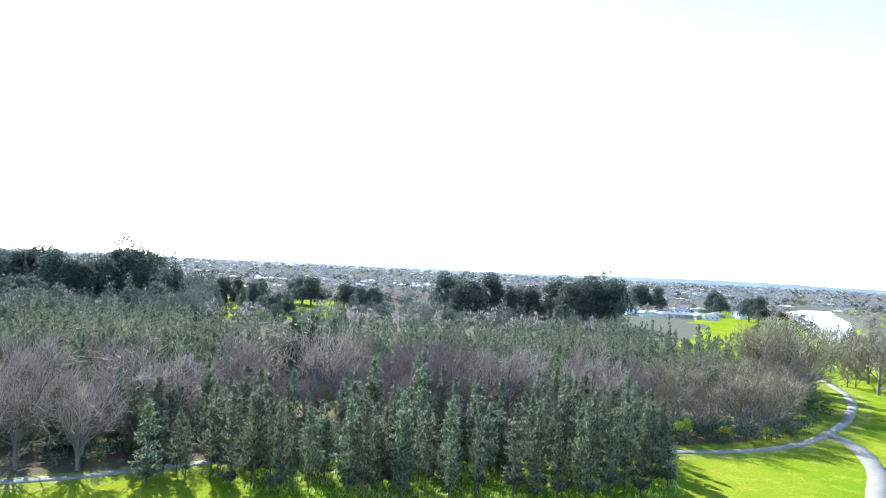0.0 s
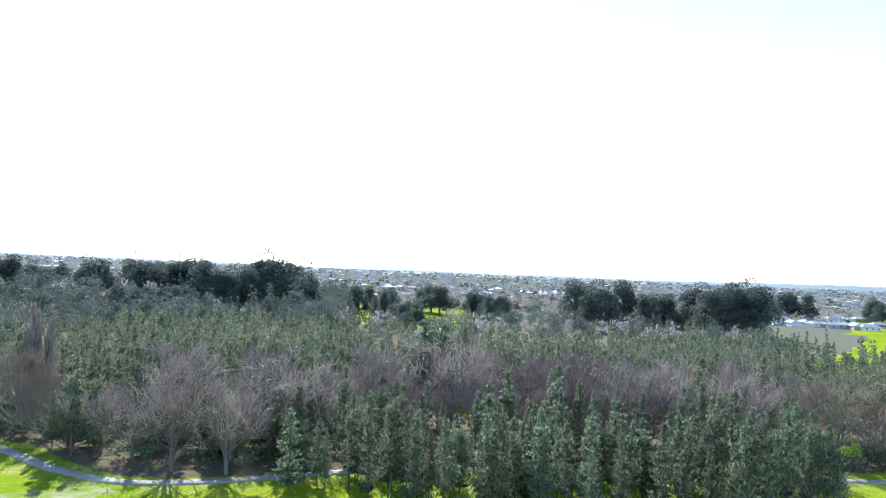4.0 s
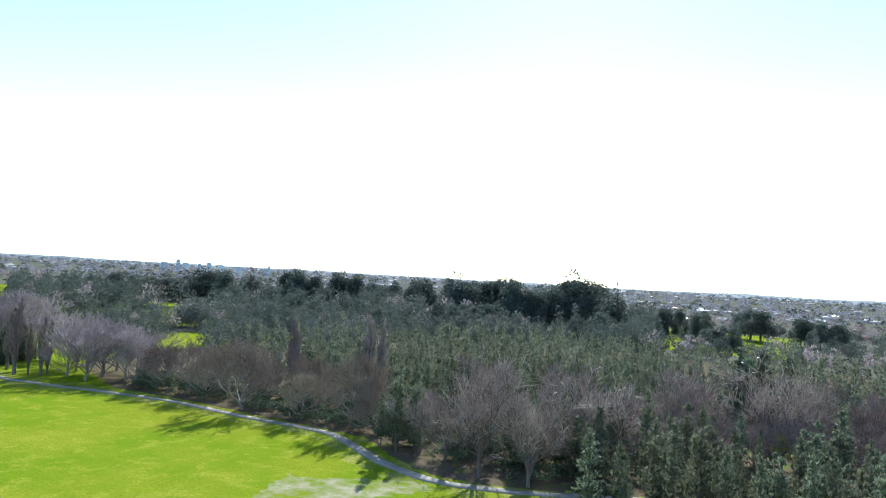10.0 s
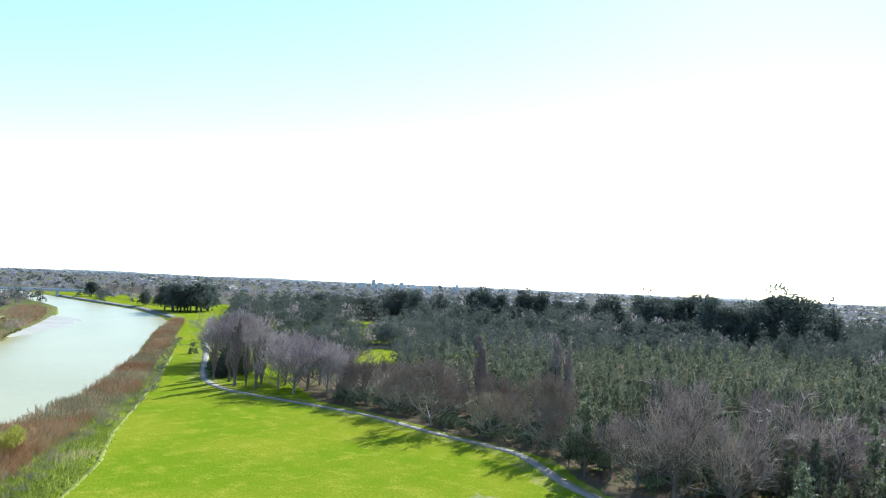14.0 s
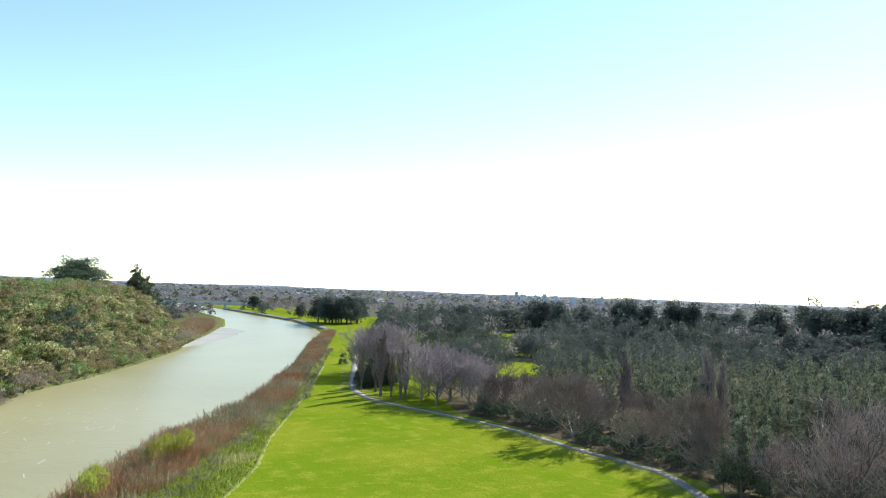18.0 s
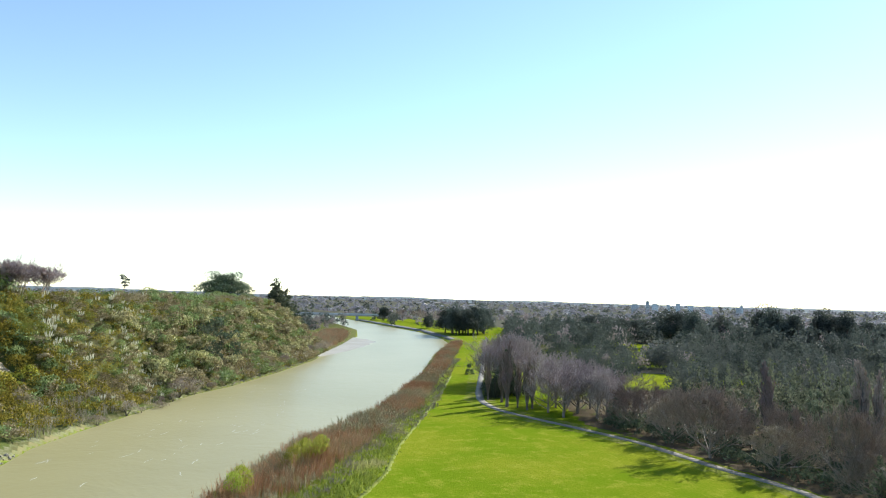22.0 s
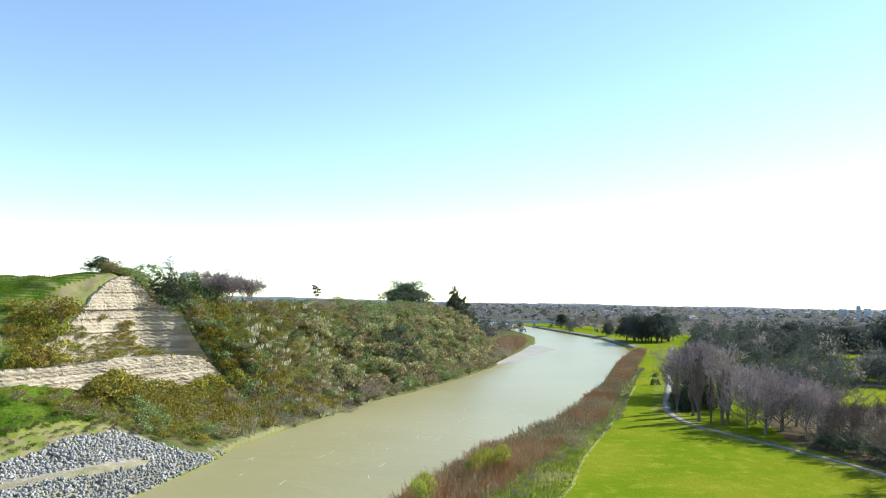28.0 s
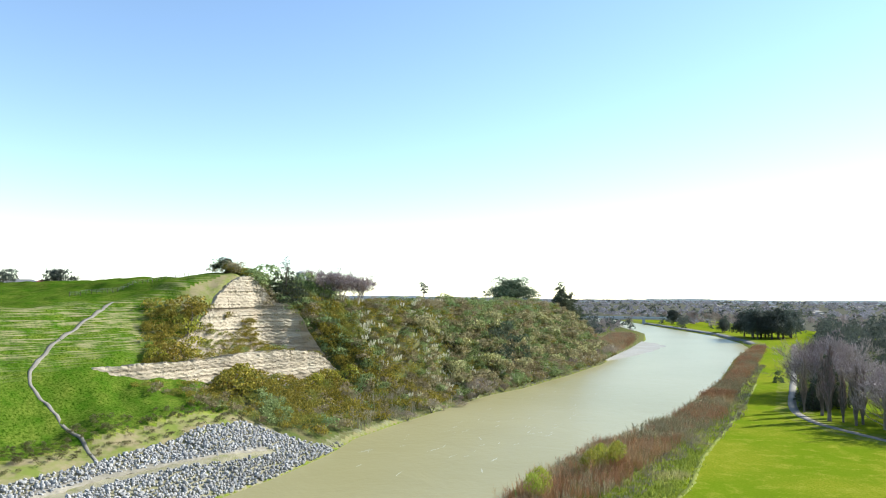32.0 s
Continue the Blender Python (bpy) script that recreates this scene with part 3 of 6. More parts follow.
# ---- river, paths, bluff ----
def build_river():
    n, s = NORTH_BANK, SOUTH_BANK

    def resample(line, k):
        d = np.concatenate([[0], np.cumsum(np.hypot(*np.diff(line, axis=0).T))])
        t = np.linspace(0, d[-1], k)
        return np.stack([np.interp(t, d, line[:, 0]), np.interp(t, d, line[:, 1])], -1)

    a, b = resample(n, 160), resample(s, 160)
    side = unit(a - b)
    a, b = a + side * 6, b - side * 6
    v = np.vstack([np.c_[a, np.full(160, WATER_Z)], np.c_[b, np.full(160, WATER_Z)]])
    i = np.arange(159)
    t = np.vstack([np.stack([i, i + 160, i + 161], -1), np.stack([i, i + 161, i + 1], -1)])
    return tagged(new("water", mesh_np("water", v, t, [M_WATER], flat=False)), "wide silty green-brown river with faint ripples", "river", kind="structure")


build_river()


def foam_streaks():
    g = np.random.default_rng(17)
    pieces = []
    for _ in range(60):
        s, u, n = g.uniform(-10, 130), -g.uniform(4, 34), int(g.integers(4, 10))
        a = g.normal() * 0.25
        k = np.arange(n) * 0.55
        line = np.stack([k * math.cos(a) + s, u + k * math.sin(a) + g.normal(size=n) * 0.12], -1)
        p = B0 + ALONG * line[:, :1] + AWAY * line[:, 1:]
        w = 0.10 * np.sin(np.linspace(0.2, 2.9, n)) * g.uniform(0.5, 1.4)
        v = np.vstack([np.c_[p - AWAY * w[:, None], np.full(n, WATER_Z + 0.03)], np.c_[p + AWAY * w[:, None], np.full(n, WATER_Z + 0.03)]])
        i = np.arange(n - 1)
        t = np.vstack([np.stack([i, i + 1, i + n], -1), np.stack([i + 1, i + n + 1, i + n], -1)])
        pieces.append((v, t))
    v, t = join(*pieces)
    tagged(new("river_foam", mesh_np("river_foam", v, t, [M_FOAM])), "thin pale foam streaks drifting along the river", "foam", kind="stuff")


foam_streaks()
tagged(ribbon("path", WALKWAY, 2.3, M_PATH), "pale gravel walking path curving round the woods", "path", kind="structure")
tagged(ribbon("path_spur", SPUR, 3.4, M_PATH, 0.056), "pale gravel path branching across the lawn", "path", kind="structure")


def along(s, u):
    """The plan point at s metres along the far bank and u metres back from it."""
    return B0 + ALONG * s + AWAY * u


def rock_wall(name, ss, top, foot, line, seed, label, batter, shelf=1.1):
    """A wall of level beds: courses that stand out or lie back, thin undercut seams, a crumbled rim."""
    g = np.random.default_rng(seed)
    rows, n = 110, len(ss)
    edge_z, edge_u, z = [], [], 0.0
    while z < 44:
        out, thick = g.normal() * 0.22, 0.35 + g.random() * 1.3
        edge_z += [z, z + thick - 0.12, z + thick - 0.06]
        edge_u += [out, out, out + 0.28 * (g.random() < 0.6)]
        z += thick
    v = np.zeros((rows, n, 3))
    slow = 0.7 * wobble(ss, ss * 0.4, 0.28, seed) + 0.12 * wobble(ss, ss, 0.7, seed + 2.0)
    gull = sum(np.sin(ss * k + g.random() * 6) * a for k, a in ((0.5, 0.4), (1.3, 0.25), (2.9, 0.15)))
    for k in range(rows):
        f = min(k / (rows - 7), 1.0)
        z = foot + (top - foot) * f
        bed = np.interp(z + 0.25 * wobble(ss, ss * 0, 0.15, seed), edge_z, edge_u)
        u = line + batter * (z - foot) + bed + slow * (0.4 + 0.6 * f) + gull * 0.3 * smooth((z - top) / (top - foot + 0.1), -0.14, 0.0) + 0.14 * wobble(ss, z, 1.3, 3.0) + 0.12 * wobble(ss, z * 1.7, 3.1, 5.0) + g.normal(size=n) * 0.007
        if k > rows - 7:
            u = u + (k - rows + 7) * shelf
            z = top + 0.1 - 0.25 * (k - rows + 7)
        p = B0 + ALONG * ss[:, None] + AWAY * u[:, None]
        v[k, :, :2], v[k, :, 2] = p, z + g.normal(size=n) * 0.008
    i, j = np.meshgrid(np.arange(rows - 1), np.arange(n - 1), indexing="ij")
    a = (i * n + j).ravel()
    t = np.vstack([np.stack([a, a + 1, a + n + 1], -1), np.stack([a, a + n + 1, a + n], -1)])
    return tagged(new(name, mesh_np(name, v.reshape(-1, 3), t, [M_BLUFF], flat=True)), label, "cliff", kind="structure")


# the bench below the scar: along the bank, back from it, rim height, foot height
BENCH = np.array([(-26.4, 41.4, 14.6, 9), (-24, 40.2, 15.2, 9), (-17.7, 38.5, 15.2, 8.8), (-14, 37.7, 15.4, 8.6), (-5, 37, 15, 8), (0, 36.7, 15, 8.4), (10.6, 35.3, 15.5, 8), (13.5, 35.1, 16, 7.6),
                  (25, 33, 16, 6.8), (30.3, 32.5, 15.9, 6.6), (39.6, 30.5, 14.6, 6.2), (43, 29.5, 11.8, 6), (45.1, 29, 9.3, 5.8)])
BENCH_S, BENCH_U, BENCH_Z = BENCH[:, 0], BENCH[:, 1], BENCH[:, 2]


def build_bluff():
    # the scar above the bench, in the same measures
    scar = np.array([(-12, 43.6, 15.8, 12.5), (0, 44.2, 18.6, 13.5), (8, 44.5, 21.4, 13.8), (13, 44.8, 26.0, 13.8), (18, 45.2, 30.5, 13.8), (24, 45.4, 33.8, 13.8), (29, 45.6, 35.8, 13.8), (32, 46.0, 36.2, 13.8),
                     (34, 45.6, 34.4, 13.5), (36, 44.4, 31.0, 13.2), (38, 42.4, 28.6, 12.8), (40, 40.4, 27.8, 12.4), (42, 38.4, 26.8, 12), (42.5, 37.2, 24.2, 11.5), (42.8, 35.4, 20.5, 11), (43.4, 33.4, 16.5, 10), (44.6, 31, 11.5, 8)])
    d = np.concatenate([[0], np.cumsum(np.hypot(*np.diff(scar[:, :2], axis=0).T))])
    k = np.arange(0, d[-1], 0.32)
    ss, line, top, foot = (np.interp(k, d, scar[:, c]) for c in range(4))
    line = line + 0.45 * wobble(k, k * 0.5, 0.3, 2.0) * smooth(k, 40, 46)
    top = top + (0.35 * wobble(k, k * 0.3, 1.1, 4.0) + 0.3 * wobble(k, k, 2.7, 4.0)) * smooth(k, 38, 44)
    rim = np.random.default_rng(8).normal(size=400) * 0.14
    rock_wall("cliff", ss, top + rim[:len(ss)], foot, line, 5, "bare level-bedded tan sandstone scar with a crumbling rim", 0.24)
    ss = np.arange(-26.3, 45, 0.32)
    rock_wall("low_cliff", ss, np.interp(ss, BENCH_S, BENCH_Z) + rim[:len(ss)], np.interp(ss, BENCH_S, BENCH[:, 3]), np.interp(ss, BENCH_S, BENCH_U), 6,
              "low bare sandstone bench along the foot of the bluff", 0.2, 1.5)


build_bluff()
RIPTRACK = np.array([along(-85, 9), along(-58, 11), along(-45, 12), along(-35, 11), along(-24, 9), along(-12, 7)])
tagged(ribbon("rock_track", RIPTRACK, 2.4, M_SAND, 0.2, 1.2, 0.4), "dusty track between two bands of stone", "path", kind="structure")


tagged(ribbon("worn_line", DESIRE_LINE, 0.9, M_STRAW, 0.03, 1.0, 0.3), "faint trodden straw-coloured line along the lawn edge", "path", kind="structure")
tagged(ribbon("terrace_track", np.array([along(s, np.interp(s, [84, 255], [36.5, 33.5])) for s in range(96, 256, 8)]), 1.3, M_SAND, 0.25, 2.0, 0.3), "pale worn track along the terrace edge", "path", kind="structure")
tagged(ribbon("hill_trail", TRAIL, 0.62, M_PATH, 0.1, 0.5, 0.05), "narrow pale footpath climbing the pasture hill", "path", kind="structure")
REVET = np.array([(-528, 189), (-571, 197), (-676, 209.5), (-826, 207), (-1000, 205.5)], float)
tagged(ribbon("revetment", REVET, 4.5, M_REVET, 0.1, 4.0, 0.5), "grey rock revetment below the far river park", "revetment", kind="structure")


def gravel_bar():
    shore = np.array([(-388, 62), (-430, 76), (-476, 91), (-520, 104), (-548, 112), (-566, 117)], float)
    tip = np.array([(-390, 65), (-431, 92), (-473, 114), (-515, 131), (-545, 131), (-568, 121)], float)
    k, rows = np.linspace(0, 5, 60), 9
    a, b = (np.stack([np.interp(k, range(6), line[:, c]) for c in (0, 1)], -1) for line in (shore, tip))
    v = []
    for r in range(rows):
        f = r / (rows - 1)
        q = a + (b - a) * f + wobble(k * 9.0, k * 4.0 + r, 0.7)[:, None] * 0.8 * f
        v.append(np.c_[q, WATER_Z + 0.55 - 0.75 * f + 0.06 * wobble(q[:, 0], q[:, 1], 0.2)])
    i, j = np.meshgrid(np.arange(rows - 1), np.arange(59), indexing="ij")
    c = (i * 60 + j).ravel()
    t = np.vstack([np.stack([c, c + 60, c + 61], -1), np.stack([c, c + 61, c + 1], -1)])
    return tagged(new("gravel_bar", mesh_np("gravel_bar", np.vstack(v), t, [M_WETSILT], flat=False)), "grey silt and gravel bar at the river bend", "gravel bar", kind="structure")


gravel_bar()


# ---- plants: one function a kind ----
def tree_root(name, label, category, group=""):
    ob = new(name)
    return tagged(ob, label, category, group)


def two_tone(a, mat_a, b, mat_b):
    """One crown mesh of limbs and leaves."""
    v, t = join(a, b)
    return mesh_np("crown", v, t, [mat_a, mat_b], slots=np.r_[np.zeros(len(a[1])), np.ones(len(b[1]))])


def pine_parts(rng, h, width, boughs=36, per=22, coarse=1.0, low=None, broad=1.25):
    """A young plantation conifer: straight thin stem, ragged boughs of uneven reach, tufts along them."""
    bend = rng.normal(size=2) * 0.015 * h
    pts = [(bend[0] * f * f, bend[1] * f * f, h * f) for f in (0, 0.3, 0.6, 0.85, 1.0)]
    trunk = rod(pts, [0.15 * h / 14, 0.12 * h / 14, 0.08 * h / 14, 0.04 * h / 14, 0.012], 6)
    low = 0.10 + rng.random() * 0.14 if low is None else low
    fb = low + (0.985 - low) * np.sort(rng.random(boughs)) ** 1.25
    tb = np.arange(boughs) * 2.4 + rng.normal(size=boughs) * 0.6
    reach = width * 0.5 * np.minimum(((1.01 - fb) / (1 - low)) ** 0.8 * 1.15, 1.0) * (0.62 + 0.45 * rng.random(boughs)) * np.clip((fb - low) * 5 + 0.5, 0, 1)
    p = np.stack([bend[0] * fb * fb, bend[1] * fb * fb, fb * h], -1)
    out = np.stack([np.cos(tb), np.sin(tb), -0.05 + 0.4 * fb + rng.normal(size=boughs) * 0.12], -1)
    q = p + out * reach[:, None]
    k = 0.12 + 0.88 * rng.random((boughs, per)) ** 0.8
    across = np.stack([-np.sin(tb), np.cos(tb), np.zeros(boughs)], -1)
    at = p[:, None] + (q - p)[:, None] * k[..., None] + across[:, None] * (rng.normal(size=k.shape) * 0.24 * reach[:, None] * (1.15 - k * 0.6))[..., None] + rng.normal(size=(boughs, per, 3)) * 0.14 * coarse
    way = out[:, None] * 0.5 + rng.normal(size=at.shape) * 0.45 + [0, 0, 0.75]
    face = out[:, None] * 0.85 + rng.normal(size=at.shape) * 0.42 + [0, 0, 0.3]
    n = boughs * per
    crown = leaves(rng, at.reshape(-1, 3), way.reshape(-1, 3), (0.38 + rng.random(n) * 0.42) * coarse * np.repeat(1.15 - 0.45 * fb, per), (0.11 + rng.random(n) * 0.14) * broad * coarse * np.repeat(1.1 - 0.4 * fb, per), face.reshape(-1, 3))
    tipn = 9
    tip = leaves(rng, np.stack([bend[0] + rng.normal(size=tipn) * 0.14, bend[1] + rng.normal(size=tipn) * 0.14, h * (1 - 0.09 * rng.random(tipn))], -1),
                 np.stack([rng.normal(size=tipn) * 0.5, rng.normal(size=tipn) * 0.5, np.ones(tipn)], -1), 0.55, 0.11)
    return trunk, spikes(p, q, 0.04), join(crown, tip)


def skeleton_tree(rng, h, spread, limbs, twig_len, upright, fork=0.22, levels=(4, 4, 6), gnarl=0.25, sets=(0.4, 0.75)):
    """A leafless broadleaf tree: wood to the third order, then a haze of twigs."""
    base_r = h * 0.019
    top = h * (0.5 if upright < 0.8 else 0.96)
    pts = [(rng.normal() * 0.02 * h * f, rng.normal() * 0.02 * h * f, top * f) for f in (0, 0.25, 0.5, 0.75, 1.0)]
    wood = [rod(pts, [base_r * 1.25, base_r, base_r * 0.8, base_r * 0.55, base_r * 0.2], 7)]
    pts = np.array(pts)

    def on_trunk(f):
        k = f * 4
        i = np.minimum(k.astype(int), 3)
        return pts[i] + (pts[i + 1] - pts[i]) * (k - i)[:, None]

    f = fork + (1 - fork) * np.sort(rng.random(limbs)) ** (1.0 if upright < 0.8 else 1.7)
    start = on_trunk(f)
    t = np.arange(limbs) * 2.4 + rng.normal(size=limbs) * 0.4
    up = upright + rng.random(limbs) * 0.35
    way = unit(np.stack([np.cos(t), np.sin(t), up * (1.6 if upright < 0.8 else 4.2)], -1))
    room = h * (1.0 - f * (0.55 if upright < 0.8 else 0.85))
    size = np.maximum(room * (0.62 if upright < 0.8 else 0.40) * (0.8 + 0.3 * rng.random(limbs)), 0.6)
    size = np.minimum(size, spread / np.maximum(np.hypot(way[:, 0], way[:, 1]), 0.12))
    rad = base_r * 0.52 * (size / size.max())
    p, w, L, r = start, way, size, rad
    for order, count in enumerate(levels):
        mid = p + w * L[:, None] * 0.5 + rng.normal(size=p.shape) * (L * gnarl * 0.22)[:, None]
        w2 = unit(w + rng.normal(size=w.shape) * gnarl * 0.6 + [0, 0, 0.12])
        end = mid + w2 * L[:, None] * 0.5
        wood.append(sticks(p, mid, r, r * 0.75))
        wood.append(sticks(mid, end, r * 0.75, r * 0.4))
        k = rng.random((len(p), count)) * 0.8 + 0.2
        src = np.where(k[..., None] < 0.5, p[:, None] + (mid - p)[:, None] * (k * 2)[..., None], mid[:, None] + (end - mid)[:, None] * (k * 2 - 1)[..., None])
        out = unit(rng.normal(size=(len(p), count, 3)))
        w3 = unit(w2[:, None] * 0.85 + out * (0.62 if upright < 0.8 else 0.16) + [0, 0, 0.18])
        L3 = L[:, None] * (0.60 - 0.18 * k) * (0.8 + 0.5 * rng.random(k.shape))
        r = np.repeat(r * 0.48, count)
        p, w, L = src.reshape(-1, 3), w3.reshape(-1, 3), L3.reshape(-1)
        r = np.maximum(r, 0.018)
    tip = p + w * np.maximum(L, twig_len * (0.6 + 0.6 * rng.random(len(L))))[:, None]
    twigs = [spikes(p, tip, 0.042)]
    for f2 in sets:
        q = p + (tip - p) * f2
        w4 = unit(w + rng.normal(size=w.shape) * (0.55 if upright < 0.8 else 0.2) + [0, 0, 0.1])
        twigs.append(spikes(q, q + w4 * (twig_len * (0.5 + 0.6 * rng.random(len(L))))[:, None], 0.036))
    return join(*wood), join(*twigs)


def lump_crown(rng, lumps, count, size, aspect=0.55, upward=0.3):
    """Foliage on the skin of many lumps; lumps are (x, y, z, rx, rz)."""
    lumps = np.asarray(lumps, float)
    weight = lumps[:, 3] ** 2
    pick = rng.choice(len(lumps), count, p=weight / weight.sum())
    d = unit(rng.normal(size=(count, 3)))
    d[:, 2] = np.where(d[:, 2] < -0.35, -d[:, 2], d[:, 2])
    L = lumps[pick]
    rr = 0.72 + 0.36 * rng.random(count)
    at = L[:, :3] + d * np.stack([L[:, 3], L[:, 3], L[:, 4]], -1) * rr[:, None]
    way = unit(np.cross(d, rng.normal(size=(count, 3))) + d * 0.45 + rng.normal(size=(count, 3)) * 0.25 + [0, 0, upward])
    s = size * (0.6 + 0.8 * rng.random(count))
    return leaves(rng, at, way, s, s * aspect, d + rng.normal(size=(count, 3)) * 0.42)


def conifer_lumps(rng, h, w, n=26, bare=0.18):
    out = []
    for k in range(n):
        f = bare + (1 - bare) * (k + rng.random()) / n
        r = w * 0.5 * (1 - f) ** 0.7 + 0.25
        t = rng.random() * 6.283
        out.append((math.cos(t) * r * 0.55, math.sin(t) * r * 0.55, f * h * 0.96, 0.3 * w * (1.1 - f) + 0.3, 0.07 * h * (1.15 - f) + 0.25))
    return out


def tier_lumps(rng, h, w, tiers=9, bare=0.04):
    """A dense cone: rings of drooping boughs that narrow to the tip."""
    out = []
    for k in range(tiers):
        f = k / tiers
        r = w * 0.5 * (1 - f) ** 0.85
        n = max(3, int(8 * (1 - f)) + 1)
        for m in range(n):
            t = 6.283 * (m + rng.random() * 0.7) / n + k
            q = r * (0.5 + 0.22 * rng.random())
            out.append((math.cos(t) * q, math.sin(t) * q, (bare + (0.95 - bare) * (f + 0.05 * rng.random())) * h, r * 0.42 + 0.25, h * 0.055 + 0.2))
    out.append((0, 0, h * 0.95, 0.35, h * 0.05))
    return out


def dome_lumps(rng, h, w, n=22, bare=0.3, flat=0.8, fat=1.0):
    out = []
    for k in range(n):
        t, q = rng.random() * 6.283, math.sqrt(rng.random())
        zc = bare + (1 - bare) * (0.25 + 0.62 * (1 - q * q * flat) * (0.5 + 0.5 * rng.random()))
        out.append((math.cos(t) * q * w * 0.40, math.sin(t) * q * w * 0.40, zc * h, w * (0.12 + 0.09 * rng.random()) * fat, h * (0.07 + 0.05 * rng.random()) * fat))
    k = h / max(z + rz for x, y, z, rx, rz in out)
    return [(x, y, z * k, rx, rz * k) for x, y, z, rx, rz in out]


def big_tree_parts(rng, h, w, lumps, count, size):
    r = 0.02 * h
    tops = [(0, 0, 0), (rng.normal() * 0.2, rng.normal() * 0.2, h * 0.35), (rng.normal() * 0.4, rng.normal() * 0.4, h * 0.8)]
    wood = [rod(tops, [r * 1.3, r, r * 0.3], 7)]
    L = np.asarray(lumps)
    pick = L[rng.choice(len(L), min(14, len(L)), replace=False)]
    p = np.array([[0, 0, min(z * 0.7, h * 0.6)] for z in pick[:, 2]])
    return wood[0], sticks(p, pick[:, :3], r * 0.4, r * 0.12), lump_crown(rng, lumps, count, size)


def shrub_parts(rng, h, w, count, size):
    lumps = [(rng.normal() * w * 0.2, rng.normal() * w * 0.2, h * (0.25 + 0.5 * rng.random()), w * (0.2 + 0.12 * rng.random()), h * (0.2 + 0.1 * rng.random())) for _ in range(7)]
    n = 9
    p = np.stack([rng.normal(size=n) * w * 0.06, rng.normal(size=n) * w * 0.06, np.zeros(n)], -1)
    q = np.stack([rng.normal(size=n) * w * 0.25, rng.normal(size=n) * w * 0.25, h * (0.4 + 0.4 * rng.random(n))], -1)
    return sticks(p, q, 0.06, 0.02), lump_crown(rng, lumps, count, size)


def osier_piece(rng, h, w, stems):
    """A clump of upright wands that fork once."""
    p = np.stack([rng.normal(size=stems) * w * 0.28, rng.normal(size=stems) * w * 0.28, np.zeros(stems)], -1)
    lean = np.stack([p[:, 0] * 0.35, p[:, 1] * 0.35, np.zeros(stems)], -1) + rng.normal(size=(stems, 3)) * 0.22 * [1, 1, 0]
    hh = h * (0.6 + 0.45 * rng.random(stems))
    q = p + lean + np.stack([np.zeros(stems), np.zeros(stems), hh], -1)
    out = [spikes(p, q, 0.04)]
    for f in (0.25, 0.4, 0.55, 0.7):
        a = p + (q - p) * f
        b = a + rng.normal(size=(stems, 3)) * [0.32, 0.32, 0.1] + np.stack([np.zeros(stems), np.zeros(stems), hh * (0.95 - f) * 0.75], -1)
        out.append(spikes(a, b, 0.03))
    return join(*out)


def pampas_piece(rng, h):
    n = 34
    t = rng.random(n) * 6.283
    p = np.stack([np.cos(t) * 0.15, np.sin(t) * 0.15, np.zeros(n)], -1)
    q = p + np.stack([np.cos(t) * h * 0.5, np.sin(t) * h * 0.5, h * (0.25 + 0.4 * rng.random(n))], -1)
    return spikes(p, q, 0.07)


def plume_piece(rng, h):
    n = 9
    t = rng.random(n) * 6.283
    p = np.stack([np.cos(t) * 0.3, np.sin(t) * 0.3, np.full(n, h * 0.55)], -1)
    q = p + np.stack([np.cos(t) * 0.35, np.sin(t) * 0.35, np.full(n, h * 0.55)], -1)
    return leaves(rng, (p + q) / 2, q - p, h * 0.45, 0.22)


def boulder_piece(rng, size):
    """A broken quarry stone: a dodged icosphere with flats."""
    bm = bmesh.new()
    bmesh.ops.create_icosphere(bm, subdivisions=1, radius=0.5)
    v = np.array([w.co[:] for w in bm.verts])
    t = np.array([[w.index for w in f.verts] for f in bm.faces])
    bm.free()
    for _ in range(5):
        n = unit(rng.normal(size=3))
        over = v @ n - (0.28 + 0.12 * rng.random())
        v = v - np.maximum(over, 0)[:, None] * n
    v = v * (1 + rng.normal(size=(len(v), 1)) * 0.05) * np.array([1.0, 0.8 + 0.4 * rng.random(), 0.6 + 0.3 * rng.random()]) * size
    return v, t


def stuff(name, pieces, material, label, category):
    v, t = join(*pieces)
    return tagged(new(name, mesh_np(name, v, t, [material])), label, category, kind="stuff")


def scatter(seed, poly, gap, keep=None):
    """Loose rows of points inside a plan outline."""
    rng = np.random.default_rng(seed)
    poly = np.asarray(poly, float)
    x0, y0, x1, y1 = poly[:, 0].min(), poly[:, 1].min(), poly[:, 0].max(), poly[:, 1].max()
    gx, gy = np.meshgrid(np.arange(x0, x1, gap), np.arange(y0, y1, gap))
    x = gx.ravel() + rng.uniform(-0.38, 0.38, gx.size) * gap
    y = gy.ravel() + rng.uniform(-0.38, 0.38, gx.size) * gap
    ok = inside(x, y, poly)
    if keep is not None:
        ok &= keep(x, y)
    return np.stack([x[ok], y[ok]], -1)


# ---- woods ----
def off_path(x, y):
    return (line_distance(x, y, WALKWAY) > 2.6) & (line_distance(x, y, SPUR) > 2.6)


